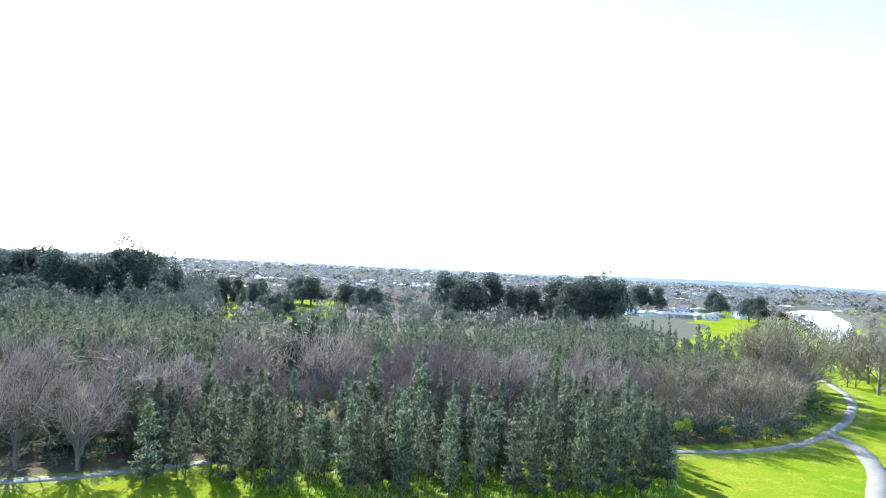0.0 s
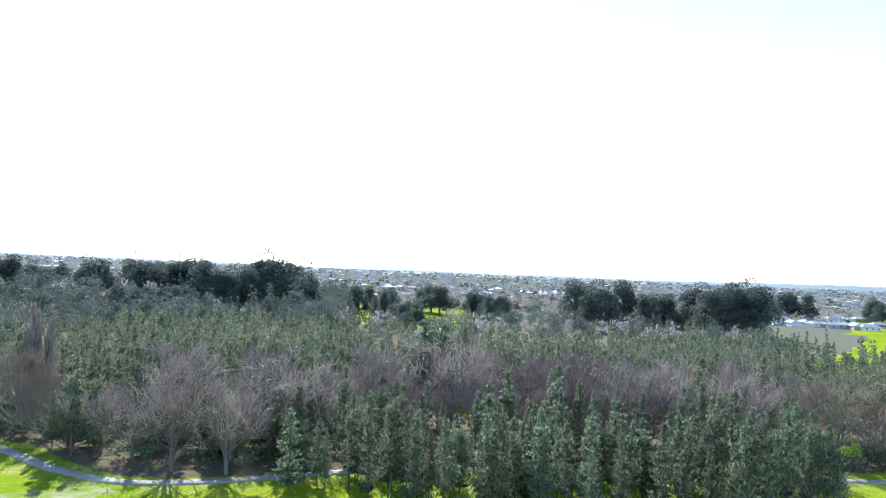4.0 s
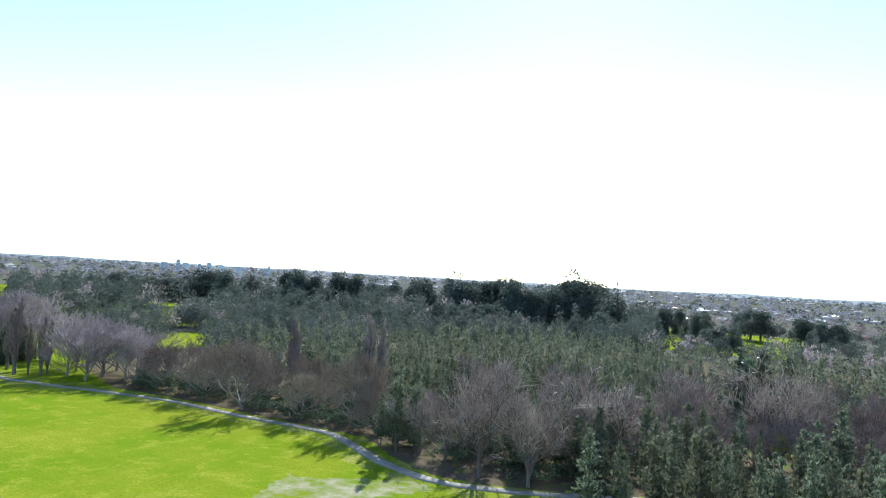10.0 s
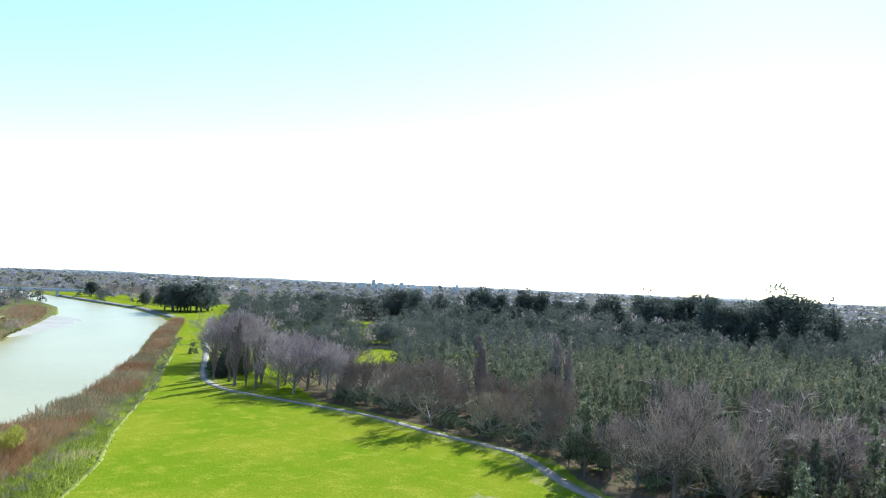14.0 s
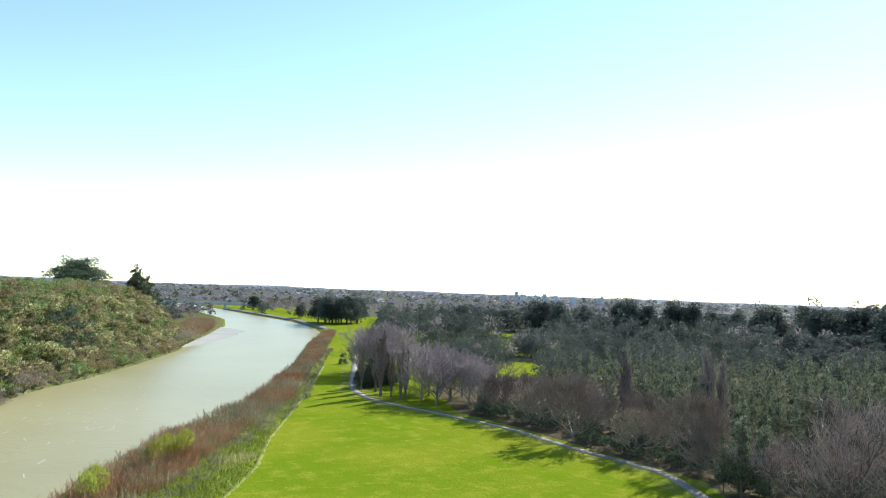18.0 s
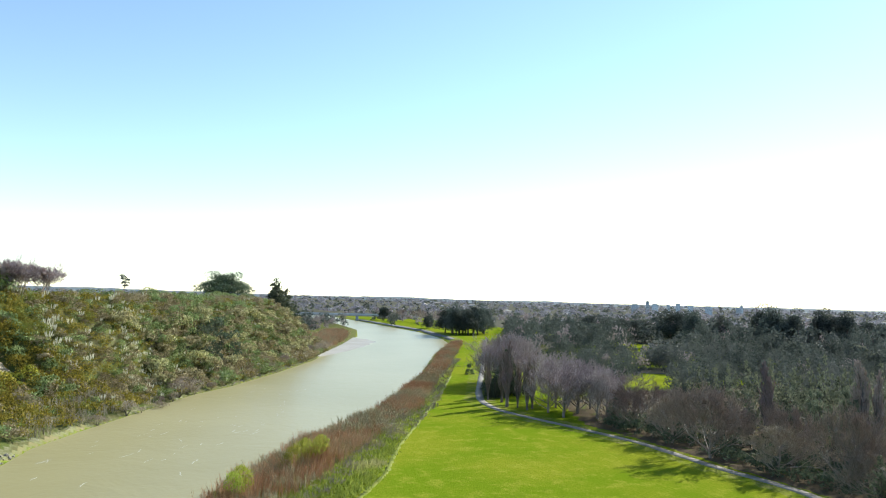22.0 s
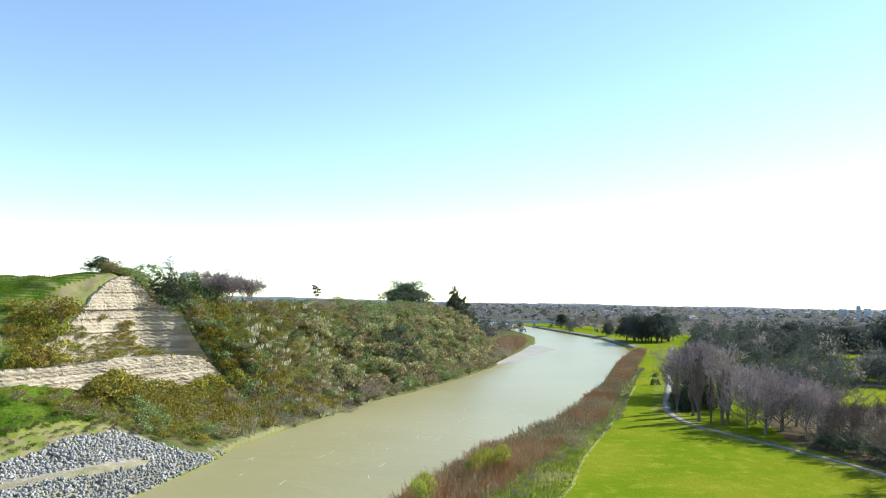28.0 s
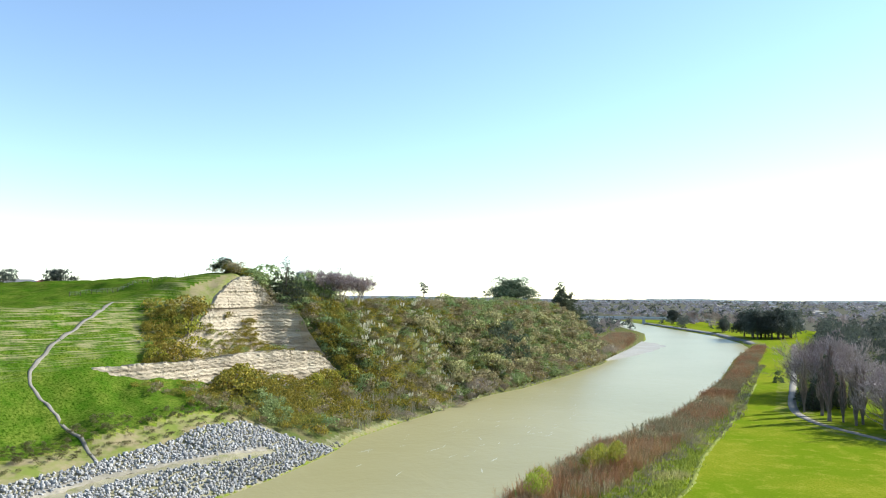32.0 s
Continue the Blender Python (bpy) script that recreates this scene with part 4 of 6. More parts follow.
def spread_copies(protos, spots, rng, low=0.85, high=1.15, wide=0.12):
    """The first spots take the built trees themselves, the rest copies; spots are (x, y, height) with the built height kept in ob['tall']."""
    used = set()
    for x, y, h in spots:
        ob = protos[int(rng.integers(len(protos)))]
        k = h / ob["tall"]
        m = place(x, y, k, rng.random() * 6.283, 1 + rng.normal() * wide)
        if ob.name in used:
            copy_thing(ob, m)
        else:
            used.add(ob.name)
            ob.matrix_basis = m
    for ob in protos:
        if ob.name not in used:
            for child in list(ob.children_recursive):
                bpy.data.objects.remove(child)
            bpy.data.objects.remove(ob)


def make_trees(name, label, category, group, built, trunk_mat, crown_mat, crown_name="crown"):
    out = []
    for h, pieces in built:
        trunk, crown = pieces[0], pieces[-1]
        if len(pieces) == 3:
            crown = two_tone(pieces[1], trunk_mat, pieces[2], crown_mat)
        root = tree_root(name, label, category, group)
        root["tall"] = h
        part("trunk", trunk, trunk_mat, root)
        part(crown_name, crown, crown_mat, root)
        out.append(root)
    return out


rng = np.random.default_rng(11)
FRONT = np.array([(-45, 104), (-41, 98), (-38, 92.5), (-18, 91), (5, 92), (24, 95), (34, 101), (38, 111), (37, 122), (10, 117), (-20, 109)], float)
PLANT = np.array([(-78, 128), (-50, 146), (-20, 158), (30, 160), (70, 182), (98, 205), (100, 260), (70, 300), (0, 318), (-110, 300), (-215, 240), (-228, 175), (-200, 140), (-140, 132), (-110, 126)], float)
front = scatter(21, FRONT, 3.7, off_path)
BESIDE = np.array([(-72, 106), (-50, 101), (-40, 106), (-8, 121), (36, 129), (34, 138), (-20, 126), (-60, 116)], float)
front = np.vstack([front, [(-76.5, 101.5), (-79, 103.5), (-74.2, 103.4), (-77, 106), (-80.5, 101.8), (-72.8, 101.4), (-75.4, 99.6)], scatter(23, BESIDE, 5.2, off_path)])
plant = scatter(22, PLANT, 5.0)
# the plantation's depth by bearing, and the gap in front of the big cypress
shade, reach_ = np.degrees(np.arctan2(-plant[:, 0], plant[:, 1])), np.hypot(plant[:, 0], plant[:, 1])
depth = np.interp(shade, [-22, -14, -5, 4, 10, 16, 21, 29, 36, 42, 50, 54, 57], [262, 290, 258, 246, 240, 232, 256, 274, 250, 232, 226, 236, 240])
plant = plant[(reach_ < depth) & ~((shade > 7) & (shade < 13.2) & (reach_ < 184))]
plant = plant[np.argsort(np.hypot(plant[:, 0], plant[:, 1]))]
NEAR_COUNT = 290 - len(front)
pines = make_trees("plantation_conifer", "slim olive-green conifer with a bare lower stem", "tree", "plantation conifers",
                   [(h, pine_parts(rng, h, w, int(n * 1.9), 23)) for h, w, n in ((13.5, 5.0, 36), (14.5, 5.4, 38), (12.5, 4.6, 32), (15.0, 5.0, 40), (14.0, 5.8, 38), (13.0, 4.4, 28))], M_BARK, M_PINE)
spots = [(x, y, (12.4 if y < 112 and x > -60 else 14.2) + rng.normal() * 1.3) for x, y in front] + [(x, y, 14.2 + rng.normal() * 1.2) for x, y in plant[:NEAR_COUNT]]
spread_copies(pines, spots, rng)
back = []
back_leaf = [pine_parts(rng, h, w, 36, 6, 1.4, 0.12, 1.9)[-1] for h, w in ((14, 4.2), (15.3, 4.4), (12.6, 4.0), (14.5, 4.6), (13.5, 4.2), (16, 4.4))]
for x, y in plant[NEAR_COUNT:]:
    k = 0.97 + rng.normal() * 0.1
    back.append(moved(back_leaf[int(rng.integers(6))], (x, y, 0), (1, 1, k), rng.random() * 6.283))
stuff("plantation", back, M_PINE, "dense far rows of olive-green plantation conifers", "woods")

brown = make_trees("bare_tree", "leafless brown broadleaf tree with a dense spreading twig crown", "tree", "bare trees by the path",
                   [(h, skeleton_tree(rng, h, w, 19, 0.95, 0.2, 0.03, (5, 5, 3), 0.42, (0.4, 0.75))) for h, w in ((12, 6.2), (13.5, 6.8), (14.5, 7.2), (11.5, 5.8))], M_LIMB, M_TWIG_BROWN, "twig_crown")
purple = make_trees("bare_tree", "leafless purple-brown tree standing among the conifers", "tree", "bare trees in the woods",
                    [(h, skeleton_tree(rng, h, w, 12, 1.6, 0.42, 0.05, (5, 4, 3), 0.45, (0.6,))) for h, w in ((14, 5.4), (15.5, 6.0), (13, 5.4))], M_STEM, M_TWIG_PURPLE, "twig_crown")
grey = make_trees("bare_tree", "leafless pale grey tree with forked leaning stems", "tree", "grey bare trees",
                  [(h, skeleton_tree(rng, h, w, 14, 1.2, 0.4, 0.05, (5, 5, 3), 0.42, (0.4, 0.75))) for h, w in ((15, 6.5), (16, 6.8), (14, 6.0))], M_LIMB, M_TWIG_GREY, "twig_crown")
gold = make_trees("bare_tree", "leafless yellowish-brown tree at the edge of the woods", "tree", "yellowish bare trees",
                  [(h, skeleton_tree(rng, h, w, 13, 1.5, 0.45, 0.03, (5, 4, 3), 0.4, (0.6,))) for h, w in ((13, 5.4), (17, 6.4), (18, 6.6))], M_STEM, M_TWIG_GOLD, "twig_crown")
poplar = make_trees("poplar", "tall narrow leafless Lombardy poplar beside the path", "tree", "poplars",
                    [(h, skeleton_tree(rng, h, 1.25, 34, 0.8, 1.5, 0.0, (4, 3, 3), 0.1, (0.5,))) for h in (15, 18)], M_STEM, M_TWIG_PURPLE, "twig_crown")
BROWN_AT = [(-150, 106, 14.5), (-135.5, 105.5, 13.4), (-120.5, 103.5, 14.4), (-105.5, 106.5, 11.5), (-93, 109.5, 15.2), (-86, 107, 9.5), (-160, 112, 13.5), (-143, 117, 12.5), (-128, 116, 12.5), (-112, 116, 12), (-100, 120, 12.5)]
spread_copies(brown, BROWN_AT, rng)
PURPLE_AT = [(-49, 98, 15), (-57, 97, 15.5), (-66, 101, 11), (-72, 102, 11.5), (-62, 106, 14.5), (-52, 106, 15), (-44, 107, 14), (-80, 113, 12)]
BAND = [(-72, 118), (-45, 113), (-10, 126), (38, 136), (44, 146), (36, 155), (0, 153), (-50, 143), (-75, 130)]
PURPLE_AT += [(x, y, (10.5 if 0.13 < -x / y < 0.225 and y > 136 else 14.2) + rng.normal() * 1.1) for x, y in scatter(31, BAND, 7.4)]
spread_copies(purple, PURPLE_AT, rng)
GREY_AT = [(-171, 97, 16), (-179, 96.5, 16), (-176, 104, 16), (-167, 105, 15), (-187, 103, 15.5), (-161, 104, 14), (-194, 110, 16), (-183, 112, 16), (-172, 113, 15),
           (-245, 108, 21), (-236, 106, 20), (-228, 101, 18.5), (-252, 118, 20), (-240, 116, 20), (-205, 112, 16), (-216, 106, 16)]
spread_copies(grey, GREY_AT, rng)
GOLD_AT = [(46, 137, 13), (53, 140, 14), (61, 139, 16), (68, 147, 18), (75, 156, 19), (83, 169, 20), (90, 182, 20), (96, 195, 19), (58, 150, 16), (68, 161, 18), (62, 144, 15), (72, 150, 17), (79, 162, 19), (87, 176, 20), (93, 189, 20),
           (78, 176, 19), (86, 190, 20), (50, 147, 14), (80, 188, 19), (143, 258, 15), (129, 223, 17), (144, 243, 15.5), (129.7, 208, 18.5), (141, 232, 16), (137, 215, 17), (150, 262, 15), (155, 275, 15), (147, 268, 11), (152, 250, 12), (139, 204, 13), (160, 240, 14), (156, 226, 12), (165, 262, 12),
           (131, 222, 12), (172, 285, 12), (168, 236, 15), (146, 212, 14), (150, 234, 13)]
spread_copies(gold, GOLD_AT, rng)
POPLAR_AT = [(-204, 88.5, 15), (-199, 91, 15.5), (-190, 88.8, 17.5), (-188.5, 91.5, 16), (-184, 92.4, 18.5), (-186, 95, 17), (-196, 95, 16), (-124, 122, 18.5), (-127, 124, 17), (-111, 133, 18.5), (-109, 135, 17)]
spread_copies(poplar, POPLAR_AT, rng)

# dark evergreens in and round the woods
dark = make_trees("cypress", "dark green cypress with a dense ragged crown", "tree", "dark cypresses",
                  [(14, big_tree_parts(rng, 14, 7, conifer_lumps(rng, 14, 7.5, 30, 0.08), 1500, 0.75)), (15, big_tree_parts(rng, 15, 9, tier_lumps(rng, 15, 11, 9), 3000, 0.65))], M_BARK, M_DARK)
DARK_AT = [(-31, 173, 18.6), (-36.5, 174, 14.5), (-26, 176, 13.5), (-33.5, 170, 13), (102, 212, 18), (107, 222, 15), (103, 203, 13),
           (-212, 98, 12), (-216, 101, 13), (-209, 93, 9), (-154, 102, 6), (-88, 118, 10), (-58, 112, 10), (-68, 112, 11), (-222, 101, 12), (-227, 98, 9)]
spread_copies(dark, DARK_AT, rng)
wand = make_trees("willow", "young willow in yellow-green leaf", "tree", "yellow-green willows",
                  [(8, big_tree_parts(rng, 8, 5, dome_lumps(rng, 8, 5, 16, 0.15), 700, 0.5))], M_BARK, M_BUD)
spread_copies(wand, [(46, 132, 5), (55, 134.5, 5.5), (65, 139, 4.5), (92, 172, 4), (33, 128, 4.5), (-20, 131, 13), (-17.5, 133, 11), (-78, 400, 9), (-120, 405, 10), (-100, 398, 8), (-62, 415, 8)], rng)

# undergrowth below the bare trees, along the path's wood side
under = [shrub_parts(rng, 3.0, 4.0, 90, 0.6)[1] for _ in range(4)]
UNDER = [(-164, 108), (-150, 100.5), (-128, 102.8), (-100, 104), (-88, 105), (-76, 110), (-60, 112), (-70, 125), (-110, 122), (-160, 122)]
pieces = []
for x, y in scatter(41, UNDER, 2.9):
    pieces.append(moved(under[int(rng.integers(4))], (x, y, 0), 0.5 + rng.random() * 0.6, rng.random() * 6.283))
for x, y in scatter(44, [(-84, 104), (-66, 99), (-50, 97), (-40, 103), (-8, 119), (30, 127), (30, 131), (-20, 124), (-60, 115)], 3.1, off_path):
    pieces.append(moved(under[int(rng.integers(4))], (x, y, 0), 0.35 + rng.random() * 0.6, rng.random() * 6.283))
for x, y in scatter(45, [(37, 129), (60, 135), (78, 150), (72, 160), (50, 150), (38, 140)], 2.6, off_path):
    pieces.append(moved(under[int(rng.integers(4))], (x, y, 0), 0.45 + rng.random() * 0.7, rng.random() * 6.283))
for x, y in scatter(42, [(62, 134), (72, 141), (84, 155), (98, 178), (107, 195), (104, 205), (92, 195), (78, 165), (64, 146)], 3.0, off_path):
    pieces.append(moved(under[int(rng.integers(4))], (x, y, 0), 0.35 + rng.random() * 0.6, rng.random() * 6.283))
stuff("undergrowth", pieces, M_DARK, "dark tangled evergreen undergrowth beneath bare trees", "undergrowth")
tuft = [leaves(rng, rng.normal(size=(26, 3)) * [0.7, 0.7, 0.12] + [0, 0, 0.35], rng.normal(size=(26, 3)) * 0.5 + [0, 0, 1], 0.8, 0.16) for _ in range(4)]
pieces = [moved(tuft[int(rng.integers(4))], (x, y, 0), 0.5 + rng.random() * 0.9, rng.random() * 6.283)
          for x, y in scatter(43, [(-38, 101), (-18, 90), (24, 92), (36, 100), (38, 122), (0, 114)], 2.1, off_path)]
stuff("woodland_grass", pieces, M_TUSSOCK, "tall bright grass and weeds under the conifers", "grass")

# lone shrub on the lawn
lone = make_trees("shrub", "small dark round shrub alone on the lawn", "shrub", "", [(4.5, (sticks(np.zeros((4, 3)), rng.normal(size=(4, 3)) * [0.4, 0.4, 0] + [0, 0, 1.5], 0.08, 0.04), lump_crown(rng, dome_lumps(rng, 4.5, 5.0, 20, -0.6, 0.9, 1.25), 1200, 0.4)))], M_BARK, M_DARK)
spread_copies(lone, [(-275, 109, 4.6)], rng)

# ---- river bank scrub ----
wands = [osier_piece(rng, 2.9, 2.4, 15) for _ in range(6)]
BANK_IN = np.array([(-96, 12), (-112, 20), (-136, 33), (-164, 49), (-193, 64), (-254, 88), (-341, 124), (-430, 160), (-492, 184)], float)
BANK_OUT = np.array([(-500, 181), (-407, 139), (-296, 97), (-235, 70), (-191, 50), (-155, 26), (-126, 12), (-100, 2)], float)
stands = {"rust": [], "tan": []}
for x, y in scatter(51, np.vstack([BANK_IN, BANK_OUT]), 1.75):
    z = float(ground_z(x, y)[0])
    k = 0.6 + 0.35 * rng.random() + 0.22 * wobble(x, y, 0.16) + (0.18 if x > -150 else 0)
    kind_ = "tan" if wobble(x, y, 0.11, 4.0) + 0.6 * rng.normal() > 0.25 else "rust"
    stands[kind_].append(moved(wands[int(rng.integers(6))], (x, y, z - 0.1), (1, 1, max(k, 0.4)), rng.random() * 6.283))
for x, y in scatter(54, [(-395, 60), (-440, 78), (-500, 96), (-560, 112), (-600, 116), (-600, 100), (-540, 86), (-470, 68), (-410, 45)], 3.4):
    stands["rust" if rng.random() < 0.6 else "tan"].append(moved(wands[int(rng.integers(6))], (x, y, float(ground_z(x, y)[0]) - 0.1), (1.7, 1.7, 1.4 + 0.5 * rng.random()), rng.random() * 6.283))
for x, y in scatter(55, [(300, 628), (332, 668), (372, 758), (402, 835), (380, 850), (345, 780), (322, 700)], 5.0):
    stands["rust"].append(moved(wands[int(rng.integers(6))], (x, y, float(ground_z(x, y)[0]) - 0.1), (2.2, 2.2, 1.5), rng.random() * 6.283))
stuff("osier_scrub", stands["rust"], M_OSIER, "rust-brown leafless willow scrub lining the river bank", "scrub")
stuff("tan_scrub", stands["tan"], M_TWIG_GOLD, "tan leafless willow scrub lining the river bank", "scrub")
for k, (x, y) in enumerate([(-123, 20), (-126.5, 22), (-129.5, 23.5), (-131, 26), (-127, 25), (-106.5, 10), (-108.5, 11.5), (-133.5, 27)]):
    ob = tree_root("willow_bush", "willow bush in fresh yellow-green leaf on the bank", "bush", "leafing willow bushes")
    part("stem_clump", osier_piece(rng, 4.2, 2.6, 20), M_OSIER, ob)
    part("foliage", lump_crown(rng, [(0, 0, 2.8, 1.2, 1.6), (0.5, 0.4, 3.6, 0.9, 1.0), (-0.6, 0.1, 2.2, 0.9, 1.1)], 420, 0.5, 0.2, 1.3), M_BUD, ob)
    ob.matrix_basis = place(x, y, 1.0 + rng.random() * 0.25, rng.random() * 6)
GREYBAND = [(-100, 20), (-114, 27), (-136, 38), (-165, 54), (-195, 69), (-256, 93), (-343, 129), (-345, 124), (-254, 86), (-193, 62), (-164, 47), (-136, 31), (-112, 18)]
low_twigs = [osier_piece(rng, 1.5, 2.0, 16) for _ in range(4)]
pieces = [moved(low_twigs[int(rng.integers(4))], (x, y, float(ground_z(x, y)[0])), 0.5 + 0.5 * rng.random(), rng.random() * 6) for x, y in scatter(52, GREYBAND, 2.3)]
stuff("grey_scrub", pieces, M_GREYSHRUB, "low grey leafless scrub behind the willows", "scrub")
ROUGHBAND = [(-92, 18), (-104, 26), (-116, 33), (-142, 43), (-177, 58), (-213, 74), (-180, 54), (-150, 38), (-120, 24), (-100, 12)]
pieces = [moved(tuft[int(rng.integers(4))], (x, y, float(ground_z(x, y)[0])), 0.5 + 0.8 * rng.random(), rng.random() * 6) for x, y in scatter(53, ROUGHBAND, 1.15)]
stuff("rough_grass", pieces, M_TUSSOCK, "tussocky rough grass between lawn and scrub", "grass")


# ---- the far bank: stone, bluff bushes, hilltop ----
def hill_spots(seed, s0, s1, u0, u1, gap, test=None):
    g = np.random.default_rng(seed)
    a, b = np.meshgrid(np.arange(s0, s1, gap), np.arange(u0, u1, gap))
    s, u = a.ravel() + g.uniform(-0.45, 0.45, a.size) * gap, b.ravel() + g.uniform(-0.45, 0.45, a.size) * gap
    p = B0 + ALONG * s[:, None] + AWAY * u[:, None]
    z, d, s2, u2, south = lie(p[:, 0], p[:, 1])
    ok = south & (u2 > 0.2)
    if test is not None:
        ok &= test(s2, u2, z)
    return np.c_[p, z, s2, u2][ok]


stones = [boulder_piece(rng, 1.15) for _ in range(14)]
stone_meshes = [mesh_np("stone", v, t, [M_ROCK]) for v, t in stones]


def on_rock(s, u, z):
    rim = np.interp(s, [-90, -52, -40, -28, -18, -6, -3, 0, 4], [16, 16.5, 17, 17.5, 18.5, 18.3, 11, 6, 2])
    track = np.interp(s, [-90, -58, -45, -35, -24, -12], [9, 11, 12, 11, 9, 7])
    return (u < rim) & ((np.abs(u - track) > 1.3) | (s > -11)) & (s < 4)


riprap = tagged(new("riprap"), "two bands of broken grey quarry stone on the river edge", "riprap", kind="structure")
rock = hill_spots(61, -75, 6, -9, 23, 0.68, on_rock)
order = np.argsort(np.abs(rock[:, 3] + 22) + np.abs(rock[:, 4] - 4) * 1.2)
loose = []
for k, i in enumerate(order):
    x, y, z, s, u = rock[i]
    size = 0.48 + rng.random() ** 2 * 0.5
    turn = Euler((rng.random() * 6, rng.random() * 6, rng.random() * 6))
    if k < 300:
        ob = new("stone", stone_meshes[k % 14])
        ob.parent = riprap
        ob.matrix_basis = Matrix.LocRotScale((x, y, z + 0.12 + rng.random() * 0.25), turn, (size, size, size))
    else:
        v, t = stones[int(rng.integers(14))]
        loose.append(((v * size) @ np.array(turn.to_matrix()).T + [x, y, z + 0.12 + rng.random() * 0.25], t))
v, t = join(*loose)
tagged(part("stones", mesh_np("stones", v, t, [M_ROCK]), M_ROCK, riprap), kind="stuff")
# scattered broken rock along the foot of the bush slope
pieces = []
for x, y, z, s, u in hill_spots(62, 4, 250, 0.3, 4.5, 1.1):
    if rng.random() < 0.7:
        v, t = stones[int(rng.integers(14))]
        k = 0.2 + rng.random() ** 2 * 0.75
        pieces.append((v * k + [x, y, z + 0.1], t))
stuff("shore_rocks", pieces, M_SAND, "scattered pale rocks along the muddy shore", "rocks")

shrub_low = [shrub_parts(rng, 3.0, 3.8, 230, 0.38)[1] for _ in range(6)]
gorse = [lump_crown(rng, [(rng.normal() * 0.6, rng.normal() * 0.6, 0.6 + rng.random() * 1.0, 0.75, 0.7) for _ in range(5)], 120, 0.34, 0.45, 0.6) for _ in range(6)]
pampas = [pampas_piece(rng, 2.4) for _ in range(4)]
plumes = [plume_piece(rng, 2.6) for _ in range(4)]
twiggy = [osier_piece(rng, 2.6, 2.6, 14) for _ in range(3)]


def field(x, y, k, seed):
    return wobble(x, y, k, seed) + 0.5 * wobble(x, y, k * 2.7, seed + 3)


def slope_zone(s, u, z):
    wall = np.where(s < 45, np.interp(s, BENCH_S, BENCH_U) - 1.2, np.interp(s, [45, 47.5, 52, 64, 84, 255, 300], [27.5, 43, 45, 42, 36.5, 33.5, 32]))
    low = np.interp(s, [-22, -10, -5, 0, 8, 30, 60, 300], [34, 25, 20, 9, 3.2, 2.0, 1.2, 0.9])
    return (s > -20) & (s < 300) & (u > low) & (u < wall)


# steep ground carries more plants for each metre of plan
A_, B_, C_, D_, E_, O_ = [], [], [], [], [], []
for x, y, z, s, u in np.vstack([hill_spots(63, -20, 300, 2, 49, 2.15, slope_zone), hill_spots(64, 48, 300, 2, 44, 2.6, slope_zone), hill_spots(70, 43.5, 58, 6, 42, 1.5, lambda s, u, z: u > np.interp(s, [43.5, 45.5, 47, 49, 55], [41, 34, 26, 12, 5]))]):
    g, w, turn = field(x, y, 0.09, 0.0), rng.random(), rng.random() * 6.283
    k = (0.55 + 0.6 * rng.random()) * np.interp(s, [-20, 0, 10, 44, 58, 66, 110], [1.0, 1.1, 1.45, 1.6, 1.6, 1.3, 1.15])
    gorse_share = np.interp(s, [-20, -6, 30, 70, 110, 150, 220, 300], [0.45, 0.7, 0.78, 0.66, 0.5, 0.34, 0.5, 0.55])
    pampas_share = np.interp(s, [0, 40, 65, 85, 105, 130, 200, 260], [0.02, 0.15, 0.5, 0.55, 0.32, 0.10, 0.14, 0.3])
    if s > 54 and w < pampas_share * (1.0 if u < 24 else 0.45) and g > -0.6:
        D_.append(moved(pampas[int(rng.integers(4))], (x, y, z), k, turn))
        E_.append(moved(plumes[int(rng.integers(4))], (x, y, z), k, turn))
    elif u < 10 and s > 20 and w < 0.2:
        C_.append(moved(twiggy[int(rng.integers(3))], (x, y, z), k * 1.1, turn))
    elif rng.random() < gorse_share:
        B_.append(moved(gorse[int(rng.integers(6))], (x, y, z), k * 1.05 * np.clip((np.interp(s, [-20, 2, 20, 35, 44, 50], [39, 39, 38, 36, 34, 60]) - u) / 5, 0.4, 1), turn))
    else:
        (O_ if field(x, y, 0.13, 7.0) + 0.7 * rng.normal() > -0.2 else A_).append(moved(shrub_low[int(rng.integers(6))], (x, y, z - 0.2), k * np.clip((np.interp(s, [-20, 2, 20, 35, 44, 50], [39, 39, 38, 36, 34, 60]) - u) / 5, 0.4, 1) * np.interp(s, [60, 120, 200, 300], [0.9, 1.2, 1.25, 1.0]), turn))
# bushes on the bench below the scar
for s in np.arange(4, 42, 1.3):
    u0, z0 = np.interp(s, BENCH_S, BENCH_U) + 3.0, np.interp(s, BENCH_S, BENCH_Z)
    for u in np.arange(u0, np.interp(s, [4, 31, 36, 42], [44.5, 45, 40.5, 34.5]), 1.4):
        if wobble(s, u, 0.45, 2.0) + 0.5 * rng.normal() > 0.1:
            p = along(s + rng.normal() * 0.4, u + rng.normal() * 0.4)
            (B_ if rng.random() < 0.7 else A_).append(moved(gorse[int(rng.integers(6))], (p[0], p[1], z0 - 1.1), 0.6 + 0.6 * rng.random(), rng.random() * 6))
